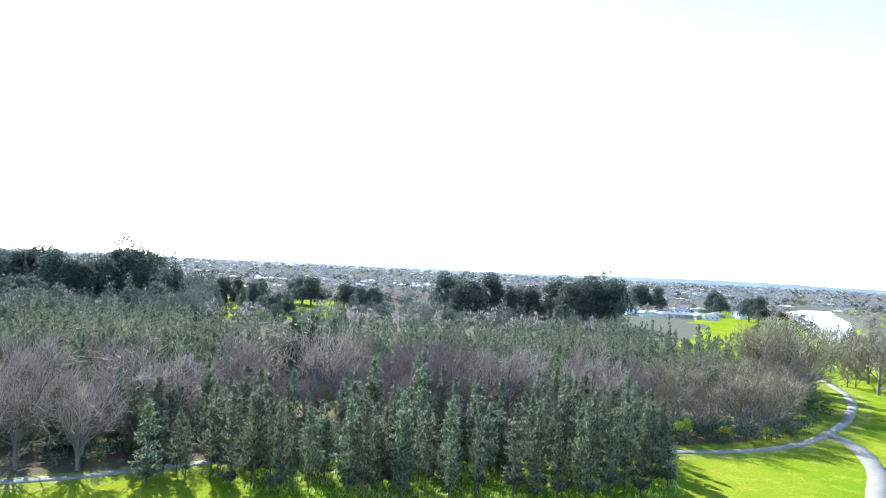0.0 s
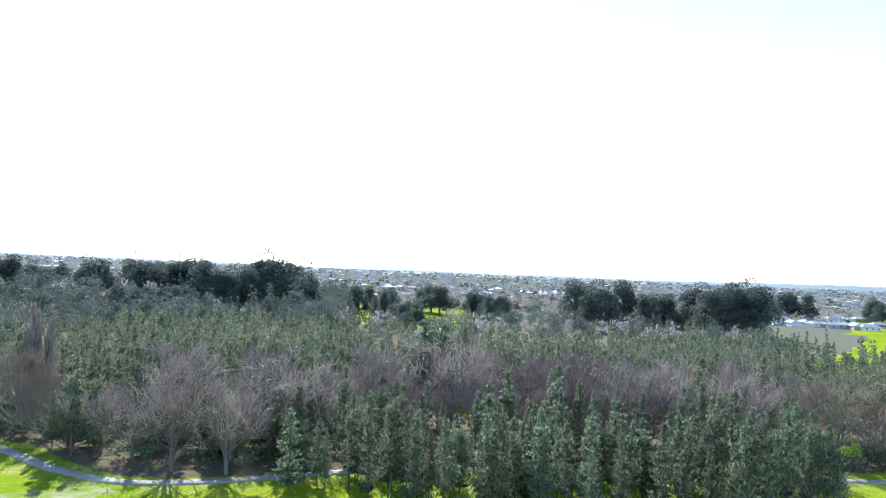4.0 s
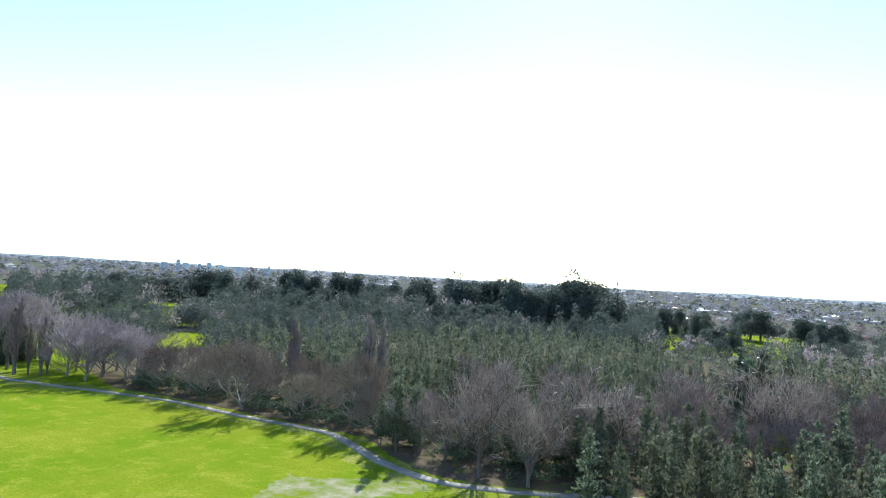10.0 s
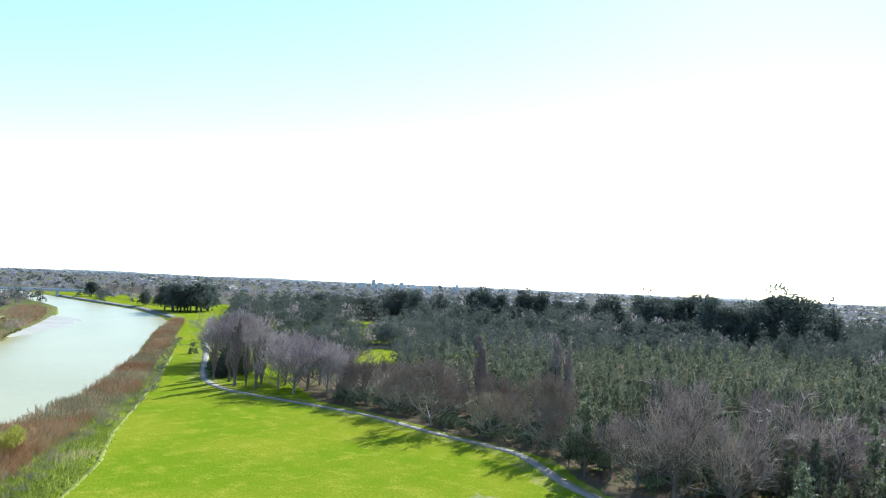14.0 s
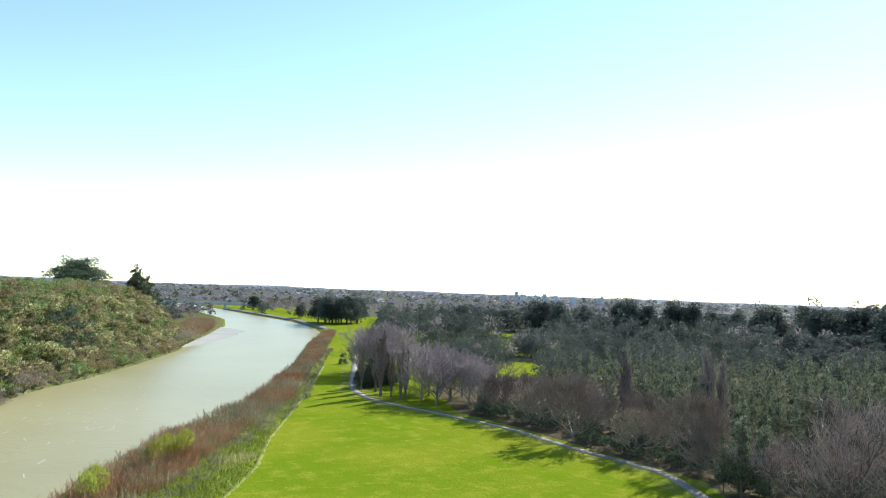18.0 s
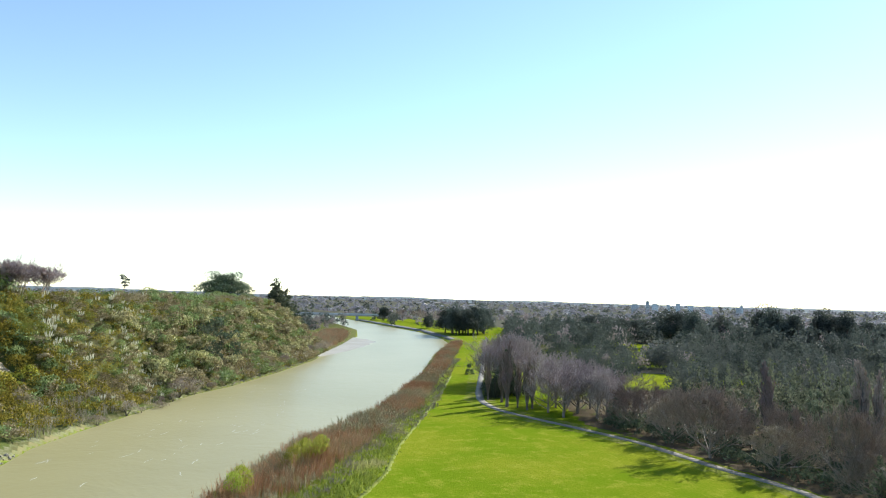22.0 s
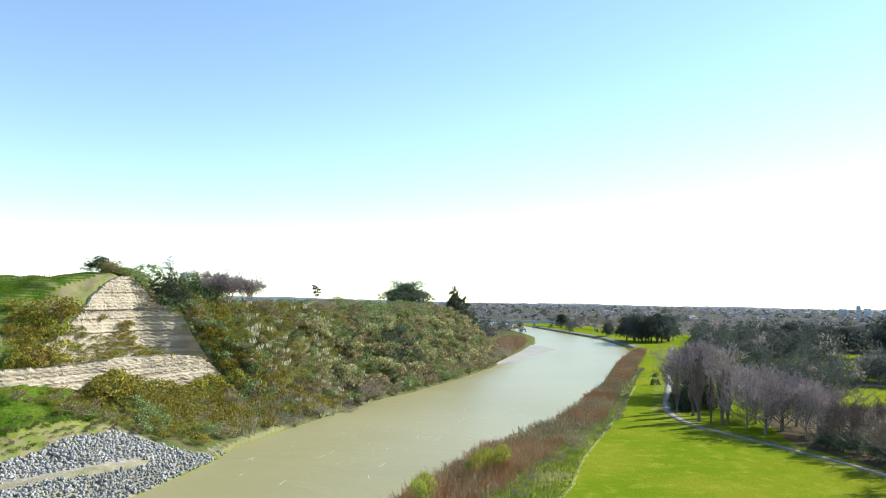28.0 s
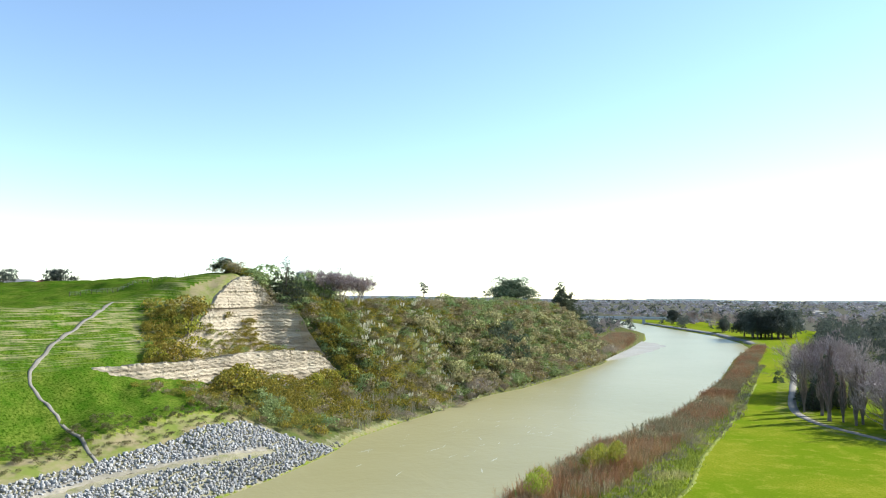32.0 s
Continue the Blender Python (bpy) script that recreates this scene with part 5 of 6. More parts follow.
# bushes along the rim behind the scar
for s in np.arange(29, 50, 1.3):
    for back in (4.6, 6.2, 7.8, 9.6, 11.5):
        p = along(s + rng.normal() * 0.4, np.interp(s, [29, 32, 35, 38.6, 41, 43, 46, 50], [50, 50.5, 46.5, 41.6, 39, 36, 35, 34]) + back + rng.normal() * 0.4)
        bush = (B_ if rng.random() < 0.5 else (A_ if rng.random() < 0.6 else O_))
        bush.append(moved((gorse if bush is B_ else shrub_low)[int(rng.integers(6))], (p[0], p[1], float(ground_z(p[0], p[1])[0]) - 0.2), 0.8 + 0.8 * rng.random(), rng.random() * 6))
for f in np.linspace(0, 1, 46):
    s, u, zz = np.interp(f, [0, 0.25, 0.45, 0.6, 0.8, 1], [34.5, 38.5, 42.3, 43.2, 44.2, 45.6]), np.interp(f, [0, 0.25, 0.45, 0.6, 0.8, 1], [50.4, 46.4, 42.6, 39.6, 35.2, 30]), np.interp(f, [0, 0.25, 0.45, 0.6, 0.8, 1], [33, 28, 26.4, 21, 14, 8.2])
    if rng.random() < 0.75:
        p = along(s + 0.6 + rng.normal() * 0.7, u + 0.6 + rng.normal() * 0.5)
        (B_ if rng.random() < 0.6 else O_).append(moved(gorse[int(rng.integers(6))], (p[0], p[1], zz - 0.8 + rng.normal() * 0.5), 0.5 + 0.7 * rng.random(), rng.random() * 6))
# bushes that cling to the scar
for s, zz, spread in ((11, 18, 2.0), (16, 17.5, 2.2), (21, 19, 2.4), (26, 21, 2.6), (29, 19, 2.4), (30, 16.5, 2.2), (24, 16.5, 2.0), (20, 25, 0.8), (13, 21.5, 1.2), (27.5, 23.5, 1.6)):
    for _ in range(int(8 * spread)):
        ds, dz = rng.normal() * spread * 0.6, rng.normal() * spread * 0.38
        p = along(s + ds, 45.0 + 0.24 * (zz + dz - 13.8) - 0.5)
        B_.append(moved(gorse[int(rng.integers(6))], (p[0], p[1], zz + dz - 0.6), 0.4 + 0.45 * rng.random(), rng.random() * 6))
for x, y, z, s, u in hill_spots(68, -14, 13, 41.5, 56, 1.4, lambda s, u, z: (z > 13) & (z < 27) & (s > -12 + (z - 13) * 0.9) & (s < 13) & (wobble(s, z, 0.5) > -0.55)):
    B_.append(moved(gorse[int(rng.integers(6))], (x, y, z - 0.2), 0.9 + 0.7 * rng.random(), rng.random() * 6))
stuff("evergreen_scrub", A_, M_SHRUB, "mixed green native shrubs covering the steep bank", "bushes")
stuff("olive_scrub", O_, M_OLIVE, "olive and straw-coloured shrubs covering the steep bank", "bushes")
stuff("gorse", B_, M_GORSE, "olive and orange-yellow gorse on the bluff slope", "bushes")
stuff("bare_scrub", C_, M_GREYSHRUB, "grey leafless scrub at the foot of the bank", "bushes")
stuff("pampas_grass", D_, M_BLADE, "clumps of pampas grass blades on the bank", "grass")
stuff("pampas_plumes", E_, M_PLUME, "pale feathery pampas plumes on the bank", "grass")

# larger shrubs and small trees on the bank, each its own thing
bank_bush = make_trees("bank_shrub", "rounded evergreen shrub growing on the steep bank", "shrub", "bank shrubs",
                       [(5, shrub_parts(rng, 5, 5.5, 380, 0.62)) for _ in range(3)], M_BARK, M_SHRUB)
bank_olive = make_trees("bank_shrub", "rounded olive-coloured shrub growing on the steep bank", "shrub", "bank shrubs",
                        [(4, shrub_parts(rng, 4, 4.6, 340, 0.55)) for _ in range(2)], M_BARK, M_OLIVE)
bank_dark = make_trees("bank_shrub", "dark glossy evergreen shrub on the steep bank", "shrub", "bank shrubs",
                       [(5, shrub_parts(rng, 5, 5.5, 380, 0.62)) for _ in range(2)], M_BARK, M_DARK)
for protos, seed, test, gap in ((bank_bush, 65, lambda s, u, z: (s > 98) & (s < 290) & (u > 9) & (u < 27), 7.0), (bank_olive, 71, lambda s, u, z: (s > 60) & (s < 290) & (u > 5) & (u < 26), 6.5),
                                (bank_dark, 66, lambda s, u, z: (s > 128) & (s < 158) & (u > 8) & (u < 24), 5.2)):
    got = hill_spots(seed, 90, 300, 5, 36, gap, test)
    spread_copies(protos, [(x, y, 4.0 + 2.2 * rng.random()) for x, y, z, s, u in got], rng)
def twig_bush(h, w):
    lumps = [(rng.normal() * w * 0.18, rng.normal() * w * 0.18, h * (0.35 + 0.35 * rng.random()), w * 0.26, h * 0.26) for _ in range(7)]
    return sticks(np.zeros((6, 3)), rng.normal(size=(6, 3)) * [0.5, 0.5, 0] + [0, 0, 1.6], 0.06, 0.03), lump_crown(rng, lumps, 520, 0.85, 0.07, 0.9)


wall_bush = make_trees("bank_shrub", "tall olive gorse bush against the sandstone bench", "shrub", "bench bushes",
                       [(4.5, shrub_parts(rng, 4.5, 5.0, 420, 0.5)), (4.5, shrub_parts(rng, 4.5, 5.4, 420, 0.5))], M_BARK, M_GORSE)
spread_copies(wall_bush, [(*along(s, u), h) for s, u, h in ((3, 32, 4.5), (6, 33.5, 5.5), (9, 34, 6.5), (12, 33.5, 6), (8, 30, 5), (12, 30, 4.5), (16, 32, 5), (5, 29, 4), (20, 31, 4.5), (33, 29, 5), (37, 28.5, 5.5), (41, 27.5, 5), (45, 26, 4.5),
                                                           (38, 25, 4.5), (26, 30.5, 4), (-8, 43, 4), (-4, 43, 4.5), (0, 44, 5), (3, 45, 5), (6, 47, 5), (9, 49, 5))], rng)
foot = make_trees("bare_bush", "grey leafless bush at the water's edge", "bush", "bare bushes", [(4, twig_bush(4, 5)), (4, twig_bush(4, 4.2))], M_BARK, M_GREYSHRUB, "twig_crown")
spread_copies(foot, [(*along(s, u), h) for s, u, h in ((58, 6, 4.5), (36, 8, 3), (85, 6, 4.5), (92, 7, 6), (73, 4, 2.5), (64, 5, 3), (79, 7, 3.5), (101, 6, 4.5), (105, 9, 5), (122, 7, 3.5), (44, 6, 2.5), (112, 5, 4), (150, 5, 4), (172, 5, 4), (196, 5, 4.5), (238, 6, 6), (250, 7, 7), (262, 6, 6), (275, 7, 6), (285, 8, 6))], rng)

# hilltop trees: plan place along the bank and the height of the tip above the river flat
def tips(rows):
    out = []
    for s, u, tip in rows:
        x, y = along(s, u)
        out.append((x, y, tip - float(ground_z(x, y)[0])))
    return out


spruce = make_trees("spruce", "dark green broad conifer on the cliff edge", "tree", "", [(13, big_tree_parts(rng, 13, 10, tier_lumps(rng, 13, 11.5), 5200, 0.42))], M_BARK, M_DARK)
spread_copies(spruce, tips([(44.4, 48.0, 43.4)]), rng)
hill_green = make_trees("hilltop_tree", "rounded green tree on the cliff top", "tree", "cliff top trees", [(7, shrub_parts(rng, 7, 7.5, 1700, 0.4)) for _ in range(3)], M_BARK, M_SHRUB)
spread_copies(hill_green, tips([(33, 56, 39.5), (36, 55, 38.5), (39, 53, 37.5), (48, 48, 35), (50, 46.5, 35.5), (54, 47, 37.5), (58, 46, 37.5), (61, 47, 36.5), (65, 48, 36.5), (56, 52, 38.5), (49, 53, 38), (41, 57, 40),
                                (70, 50, 35.5), (80, 46, 33), (88, 42, 33.3), (94, 44, 32.5), (100, 44, 31.8), (107, 42, 32), (113, 44, 31.5), (122, 44, 31), (132, 42, 32.2), (139, 41, 32.3), (146, 43, 31.5), (153, 42, 31), (162, 41, 31.2),
                                (170, 43, 31.2), (178, 42, 31.8), (186, 41, 32.4), (194, 43, 32.2), (202, 42, 31.6), (210, 41, 31.5), (218, 43, 32.5), (226, 41, 32), (234, 43, 31.5), (242, 41, 31), (250, 42, 31)]), rng)
pinus = make_trees("pine", "dark spreading pine with a flat-topped crown on the terrace", "tree", "terrace pines",
                   [(15, big_tree_parts(rng, 15, 17, dome_lumps(rng, 15, 20, 46, -0.1, 0.8, 1.2), 4200, 0.7))], M_BARK, M_DARK)
spread_copies(pinus, tips([(253, 52, 42.8), (260, 58, 40.5), (246, 58, 41)]), rng)
peak_dark = make_trees("hilltop_tree", "dark rounded evergreen tree on the bare peak", "tree", "cliff top trees", [(6, shrub_parts(rng, 6, 6.5, 1500, 0.36))], M_BARK, M_DARK)
spread_copies(peak_dark, tips([(29.5, 58, 41.2), (32, 58, 40.6), (27, 59, 39.8)]), rng)
tall_dark = make_trees("cypress", "dark upright conifer at the end of the terrace", "tree", "", [(12, big_tree_parts(rng, 12, 8, conifer_lumps(rng, 12, 9, 30, 0.05), 1300, 0.8))], M_BARK, M_DARK)
spread_copies(tall_dark, tips([(276, 34, 38.5), (281, 36, 35.5), (286, 32, 31), (294, 34, 27), (300, 30, 22), (306, 34, 20), (312, 30, 16), (320, 32, 15)]), rng)
hill_bare = make_trees("bare_tree", "small leafless grey tree on the cliff top", "tree", "cliff top bare trees", [(8, skeleton_tree(rng, 8, 4, 9, 0.9, 0.5, 0.12, (4, 4, 5)))], M_LIMB, M_TWIG_GREY, "twig_crown")
spread_copies(hill_bare, tips([(60, 43, 37), (63, 42, 37.5), (67, 43, 36.5), (72.6, 41, 36.6), (76, 42, 36), (57, 44, 38)]), rng)
gum = make_trees("gum_tree", "thin open-crowned gum tree standing above the terrace", "tree", "",
                 [(9, big_tree_parts(rng, 9, 6, [(1.2, 0, 8, 1.2, 0.7), (-1.5, 0.5, 7.2, 1.0, 0.6), (0.2, -1, 8.7, 0.9, 0.5), (2.2, 0.5, 6.4, 0.9, 0.5), (-0.6, 0.8, 6.2, 0.9, 0.5), (1.0, 1.0, 5.2, 0.8, 0.5), (-1.6, -0.5, 5.0, 0.8, 0.5), (0.6, -0.3, 7.4, 1.0, 0.6), (-0.6, -0.6, 6.0, 0.9, 0.6)], 1100, 0.34))], M_LIMB, M_FARDARK)
spread_copies(gum, tips([(116.5, 40, 36)]), rng)
dome = tagged(new("observatory_dome"), "small white observatory dome behind the cliff top trees", "observatory")
ring = [(2.2 * math.cos(k * 0.196), 2.2 * math.sin(k * 0.196)) for k in range(9)]
part("drum", rod([(0, 0, 0), (0, 0, 8.0)], [2.2, 2.2], 18), M_WHITE, dome)
part("dome", rod([(0, 0, 8.0 + z) for r, z in ring], [max(r, 0.02) for r, z in ring], 18), M_WHITE, dome)
dome.matrix_basis = place(*along(62, 56))
brow = hill_spots(67, -75, -4, 19, 31, 2.0, lambda s, u, z: (u > 18.5) & (u < np.interp(s, [-75, -36, -20, -8], [30, 29.5, 26, 27])))
stuff("brow_scrub", [moved((shrub_low if rng.random() < 0.35 else gorse)[int(rng.integers(6))], (x, y, z - 0.1), 0.3 + 0.3 * rng.random(), rng.random() * 6) for x, y, z, s, u in brow], M_BLADE, "low olive and straw scrub above the stone", "scrub")

# trees on the far pasture brow
field_tree = make_trees("field_tree", "small dark rounded tree on the far pasture brow", "tree", "field trees", [(6, shrub_parts(rng, 6, 7, 500, 0.6))], M_BARK, M_FARDARK)
spread_copies(field_tree, [(-math.sin(radians(a)) * 330, math.cos(radians(a)) * 330, h * 1.25) for a, h in ((125.8, 6.0), (125.2, 5.0), (122.5, 5.5), (122.1, 6.0), (121.2, 4.5), (119.4, 4.6), (118.6, 5.0), (117.8, 4.6))], rng)

# fence and posts along the hill brow
fence = tagged(new("fence"), "post and wire farm fence along the hill brow", "fence")
post_mesh = mesh_np("post", *rod([(0, 0, 0), (0, 0, 1.25)], [0.07, 0.07], 6), [M_BARK])
wire_p, wire_q, prev = [], [], None
for k in range(26):
    p = along(-4 + k * 1.3, 78 - k * 0.35)
    z = float(ground_z(*p)[0])
    ob = new("post", post_mesh)
    ob.parent = fence
    ob.matrix_basis = Matrix.Translation((p[0], p[1], z - 0.05))
    if prev is not None:
        for h in (0.5, 0.85, 1.15):
            wire_p.append((*prev[:2], prev[2] + h))
            wire_q.append((p[0], p[1], z + h))
    prev = (p[0], p[1], z)
part("wires", sticks(np.array(wire_p), np.array(wire_q), 0.012, 0.012), M_METAL, fence)

# ---- buildings ----
def box_piece(x0, y0, z0, x1, y1, z1):
    v = np.array([(x, y, z) for z in (z0, z1) for x, y in ((x0, y0), (x1, y0), (x1, y1), (x0, y1))], float)
    f = [(0, 2, 1), (0, 3, 2), (4, 5, 6), (4, 6, 7)]
    for a in range(4):
        b = (a + 1) % 4
        f += [(a, b, b + 4), (a, b + 4, a + 4)]
    return v, np.array(f)


def gable_piece(w, d, z, rise, over=0.5):
    x, y = w / 2 + over, d / 2 + over
    v = np.array([(-x, -y, z), (x, -y, z), (x, y, z), (-x, y, z), (-x * 0.55, 0, z + rise), (x * 0.55, 0, z + rise)] +
                 [(-x, -y, z - 0.2), (x, -y, z - 0.2), (x, y, z - 0.2), (-x, y, z - 0.2)], float)
    f = [(0, 1, 5), (0, 5, 4), (2, 3, 4), (2, 4, 5), (3, 0, 4), (1, 2, 5), (6, 8, 7), (6, 9, 8)]
    for a in range(4):
        b = (a + 1) % 4
        f += [(a + 6, b + 6, b), (a + 6, b, a)]
    return v, np.array(f)


def house(w, d, h, wall, roof, label, group):
    root = tagged(new("house"), label, "house", group)
    part("wall", box_piece(-w / 2, -d / 2, 0, w / 2, d / 2, h), wall, root)
    part("roof", gable_piece(w, d, h, d * 0.22), roof, root)
    for x in (-w * 0.3, w * 0.02, w * 0.32):
        for sgn in (-1, 1):
            win = part("window", box_piece(x - 0.8, sgn * d / 2 - 0.05, h - 1.9, x + 0.8, sgn * d / 2 + 0.05, h - 0.7), M_WHITE, root)
            part("pane", box_piece(x - 0.7, sgn * d / 2 - 0.08, h - 1.8, x + 0.7, sgn * d / 2 + 0.08, h - 0.8), M_GLASS, win)
    return root


kinds = [house(15, 9, 3.0, M_WHITE, M_ROOFW, "low white house with a pale metal roof", "town houses"),
         house(13, 9, 3.0, M_CREAM, M_ROOFG, "low cream house with a grey roof", "town houses"),
         house(14, 10, 5.4, M_WHITE, M_ROOFG, "two-storey white house with a grey roof", "town houses"),
         house(12, 8, 3.0, M_BRICKW, M_ROOFR, "brick house with a rust-red roof", "town houses"),
         house(18, 10, 3.2, M_CREAM, M_ROOFW, "long cream house with a pale roof", "town houses")]


def polar(az, r):
    return -math.sin(radians(az)) * r, math.cos(radians(az)) * r


HOMES = [(-15.2, 640, 2), (-16.0, 632, 0), (-16.9, 655, 1), (-17.6, 640, 0), (-18.6, 690, 2), (-18.9, 640, 4), (-20.0, 640, 4), (-20.8, 636, 0), (-21.3, 690, 1), (-19.4, 760, 0), (-20.4, 800, 4), (-17.3, 720, 1)]
spots = [(az, r, k) for az, r, k in HOMES]
for _ in range(90):
    az, r = rng.uniform(-24, 46), 650 + 900 * rng.random() ** 0.8
    spots.append((az, r, int(rng.choice([1, 3, 1, 4, 2]))))
seen_kind = set()
for az, r, k in spots:
    x, y = polar(az, r)
    m = place(x, y, 1.0, rng.choice([0.2, 0.2 + 1.57]) + rng.normal() * 0.1)
    if k in seen_kind:
        copy_thing(kinds[k], m)
    else:
        seen_kind.add(k)
        kinds[k].matrix_basis = m
for s, u, k, turn in ((57, 156, 1, 0.3), (64, 150, 3, 0.2), (80, 143, 1, 0.3), (96, 124, 0, 0.1), (104, 128, 4, 0.2), (100, 180, 1, 0.2)):
    copy_thing(kinds[k], place(*along(s, u), 0.62, turn))
for a, k in ((124.9, 0), (124.3, 1), (122.9, 3), (121.2, 1), (118.9, 4), (118.0, 0)):
    copy_thing(kinds[k], place(-math.sin(radians(a)) * 336, math.cos(radians(a)) * 336, 0.8, radians(a)))
# the far spread of the town: roofs only as a mass
pieces, pale = [], []
for _ in range(620):
    az, r = rng.uniform(-30, 74), 1150 + 2900 * rng.random() ** 1.2
    if az > 60 and r < 1700:
        continue
    x, y = polar(az, r)
    w, d = 10 + rng.random() * (10 if r < 2500 else 34), 8 + rng.random() * 8
    v, t = join(box_piece(-w / 2, -d / 2, 0, w / 2, d / 2, 3.5), gable_piece(w, d, 3.5, 1.6))
    (pale if rng.random() < 0.5 else pieces).append(moved((v, t), (x, y, float(ground_z(x, y)[0])), 1.0, rng.random() * 3))
stuff("far_houses", pieces, M_CREAM, "distant small houses of the town", "houses")
stuff("far_roofs", pale, M_ROOFW, "distant pale roofed buildings of the town", "houses")


def tower(w, d, h, wall, floors):
    root = tagged(new("office_tower"), "distant grey-blue office tower above the town", "building", "town towers")
    part("wall", box_piece(-w / 2, -d / 2, 0, w / 2, d / 2, h), wall, root)
    part("roof", box_piece(-w / 2 + 1, -d / 2 + 1, h, w / 2 - 1, d / 2 - 1, h + 2), M_CONC, root)
    for k in range(floors):
        z = (k + 0.35) * h / floors
        part("window", box_piece(-w / 2 + 0.6, -d / 2 - 0.15, z, w / 2 - 0.6, d / 2 + 0.15, z + h / floors * 0.16), M_GLASS, root)
    return root


for az, w, top in ((55.45, 22, 0.38), (54.9, 34, 0.12), (53.2, 26, 0.22), (53.9, 18, 0.1), (52.3, 30, 0.08), (56.4, 40, 0.05), (48.7, 16, 0.22), (48.9, 30, 0.0), (51.0, 40, 0.0)):
    r = 2400
    x, y = polar(az, r)
    gz = float(ground_z(x, y)[0])
    t_ = tower(w * 0.55, 14, 30.5 + r * math.tan(radians(top * 0.8)) - gz, M_TOWER, 9)
    t_.matrix_basis = Matrix.LocRotScale((x, y, gz), Euler((0, 0, radians(az))), None)


def bridge():
    root = tagged(new("bridge"), "long low concrete road bridge over the river", "bridge")
    a, b = np.array([-1003.0, 40.0]), np.array([-978.0, 236.0])
    way = unit((b - a)[None])[0]
    nrm = np.array([-way[1], way[0]])

    def slab(h0, h1, half, lo=0.0, hi=1.0):
        p, q = a + (b - a) * lo, a + (b - a) * hi
        v = np.array([(*(c + nrm * sgn * half), h) for h in (h0, h1) for c, sgn in ((p, -1), (p, 1), (q, 1), (q, -1))])
        return v, box_piece(0, 0, 0, 1, 1, 1)[1]

    part("deck", slab(4.6, 6.4, 6), M_CONC, root)
    part("parapet", slab(6.4, 7.6, 0.25), M_CONC, root).location = (*(nrm * 5.6), 0)
    part("parapet", slab(6.4, 7.6, 0.25), M_CONC, root).location = (*(-nrm * 5.6), 0)
    for k in range(1, 6):
        part("pier", slab(-5, 4.6, 4.5, k / 6 - 0.008, k / 6 + 0.008), M_CONC, root)


bridge()

# ---- distance ----
big_pine = make_trees("pine", "tall dark old pine with a broad ragged crown", "tree", "old pines",
                      [(30, big_tree_parts(rng, 30, 17, dome_lumps(rng, 30, 20, 54, -0.3, 0.75, 1.3), 4600, 1.15)), (26, big_tree_parts(rng, 26, 15, dome_lumps(rng, 26, 17, 48, -0.42, 0.7, 1.35), 4200, 1.1)),
                       (28, big_tree_parts(rng, 28, 15, dome_lumps(rng, 28, 15, 44, -0.15, 0.7, 1.3), 3600, 1.1))], M_BARK, M_FARDARK)
big_fir = make_trees("fir", "tall dark pointed conifer in the park woods", "tree", "park firs",
                     [(26, big_tree_parts(rng, 26, 12, tier_lumps(rng, 26, 13, 11), 3200, 0.95)), (22, big_tree_parts(rng, 22, 10, tier_lumps(rng, 22, 11, 10), 2800, 0.85))], M_BARK, M_FARDARK)
# bearing from, to, distance, height, how many
FIRS = [(22.0, 20.2, 490, 28, 4), (50.2, 48.9, 560, 28, 2), (45.3, 43.6, 500, 24, 2), (19.4, 17.4, 480, 17, 3), (48.9, 47.2, 480, 20, 3), (40.8, 39.5, 470, 19, 2), (17.5, 14, 500, 17, 5), (36.8, 36.2, 470, 18, 2), (32, 31, 430, 17, 2), (12.4, 11.6, 420, 14, 2)]
CLUMPS = [(32.6, 28.8, 480, 31, 6), (34.5, 30, 520, 29, 4), (28.7, 25.4, 470, 26.5, 6), (24.7, 22.5, 480, 33, 4), (17.9, 13.6, 520, 17, 5), (12.2, 10.2, 520, 20, 3), (8.2, 5.3, 500, 17, 4), (0.2, -4.4, 440, 28, 4),
          (-5.4, -7.6, 440, 22, 3), (-8.9, -14.2, 450, 29, 8), (-15.4, -17.2, 720, 25, 3), (-23.4, -24.6, 620, 21, 2), (47.4, 44.8, 540, 29.5, 4), (43.4, 41.4, 560, 28, 3), (37.3, 35.6, 520, 27.5, 2), (53.4, 51.4, 540, 26.5, 3),
          (59.5, 57.8, 600, 21, 3), (57, 55, 600, 19, 3), (35.2, 30, 420, 16, 7), (-20.5, -22, 760, 22, 3), (71.0, 67.8, 645, 23, 13), (72.6, 72.2, 745, 14, 2), (76.4, 76.0, 972, 18, 2), (14.2, 12.8, 420, 12, 3), (55, 50, 700, 20, 6), (42, 36, 650, 22, 7)]
spots = []
for a0, a1, r, h, n in CLUMPS:
    for k in range(n):
        x, y = polar(a0 + (a1 - a0) * (k + 0.5 + rng.normal() * 0.3) / n, r + rng.normal() * 14)
        spots.append((x, y, h * (0.93 + 0.16 * rng.random())))
spread_copies(big_pine, spots, rng)
spots = []
for a0, a1, r, h, n in FIRS:
    for k in range(n):
        x, y = polar(a0 + (a1 - a0) * (k + 0.5 + rng.normal() * 0.2) / n, r + rng.normal() * 8)
        spots.append((x, y, h * (0.9 + 0.14 * rng.random())))
spread_copies(big_fir, spots, rng)

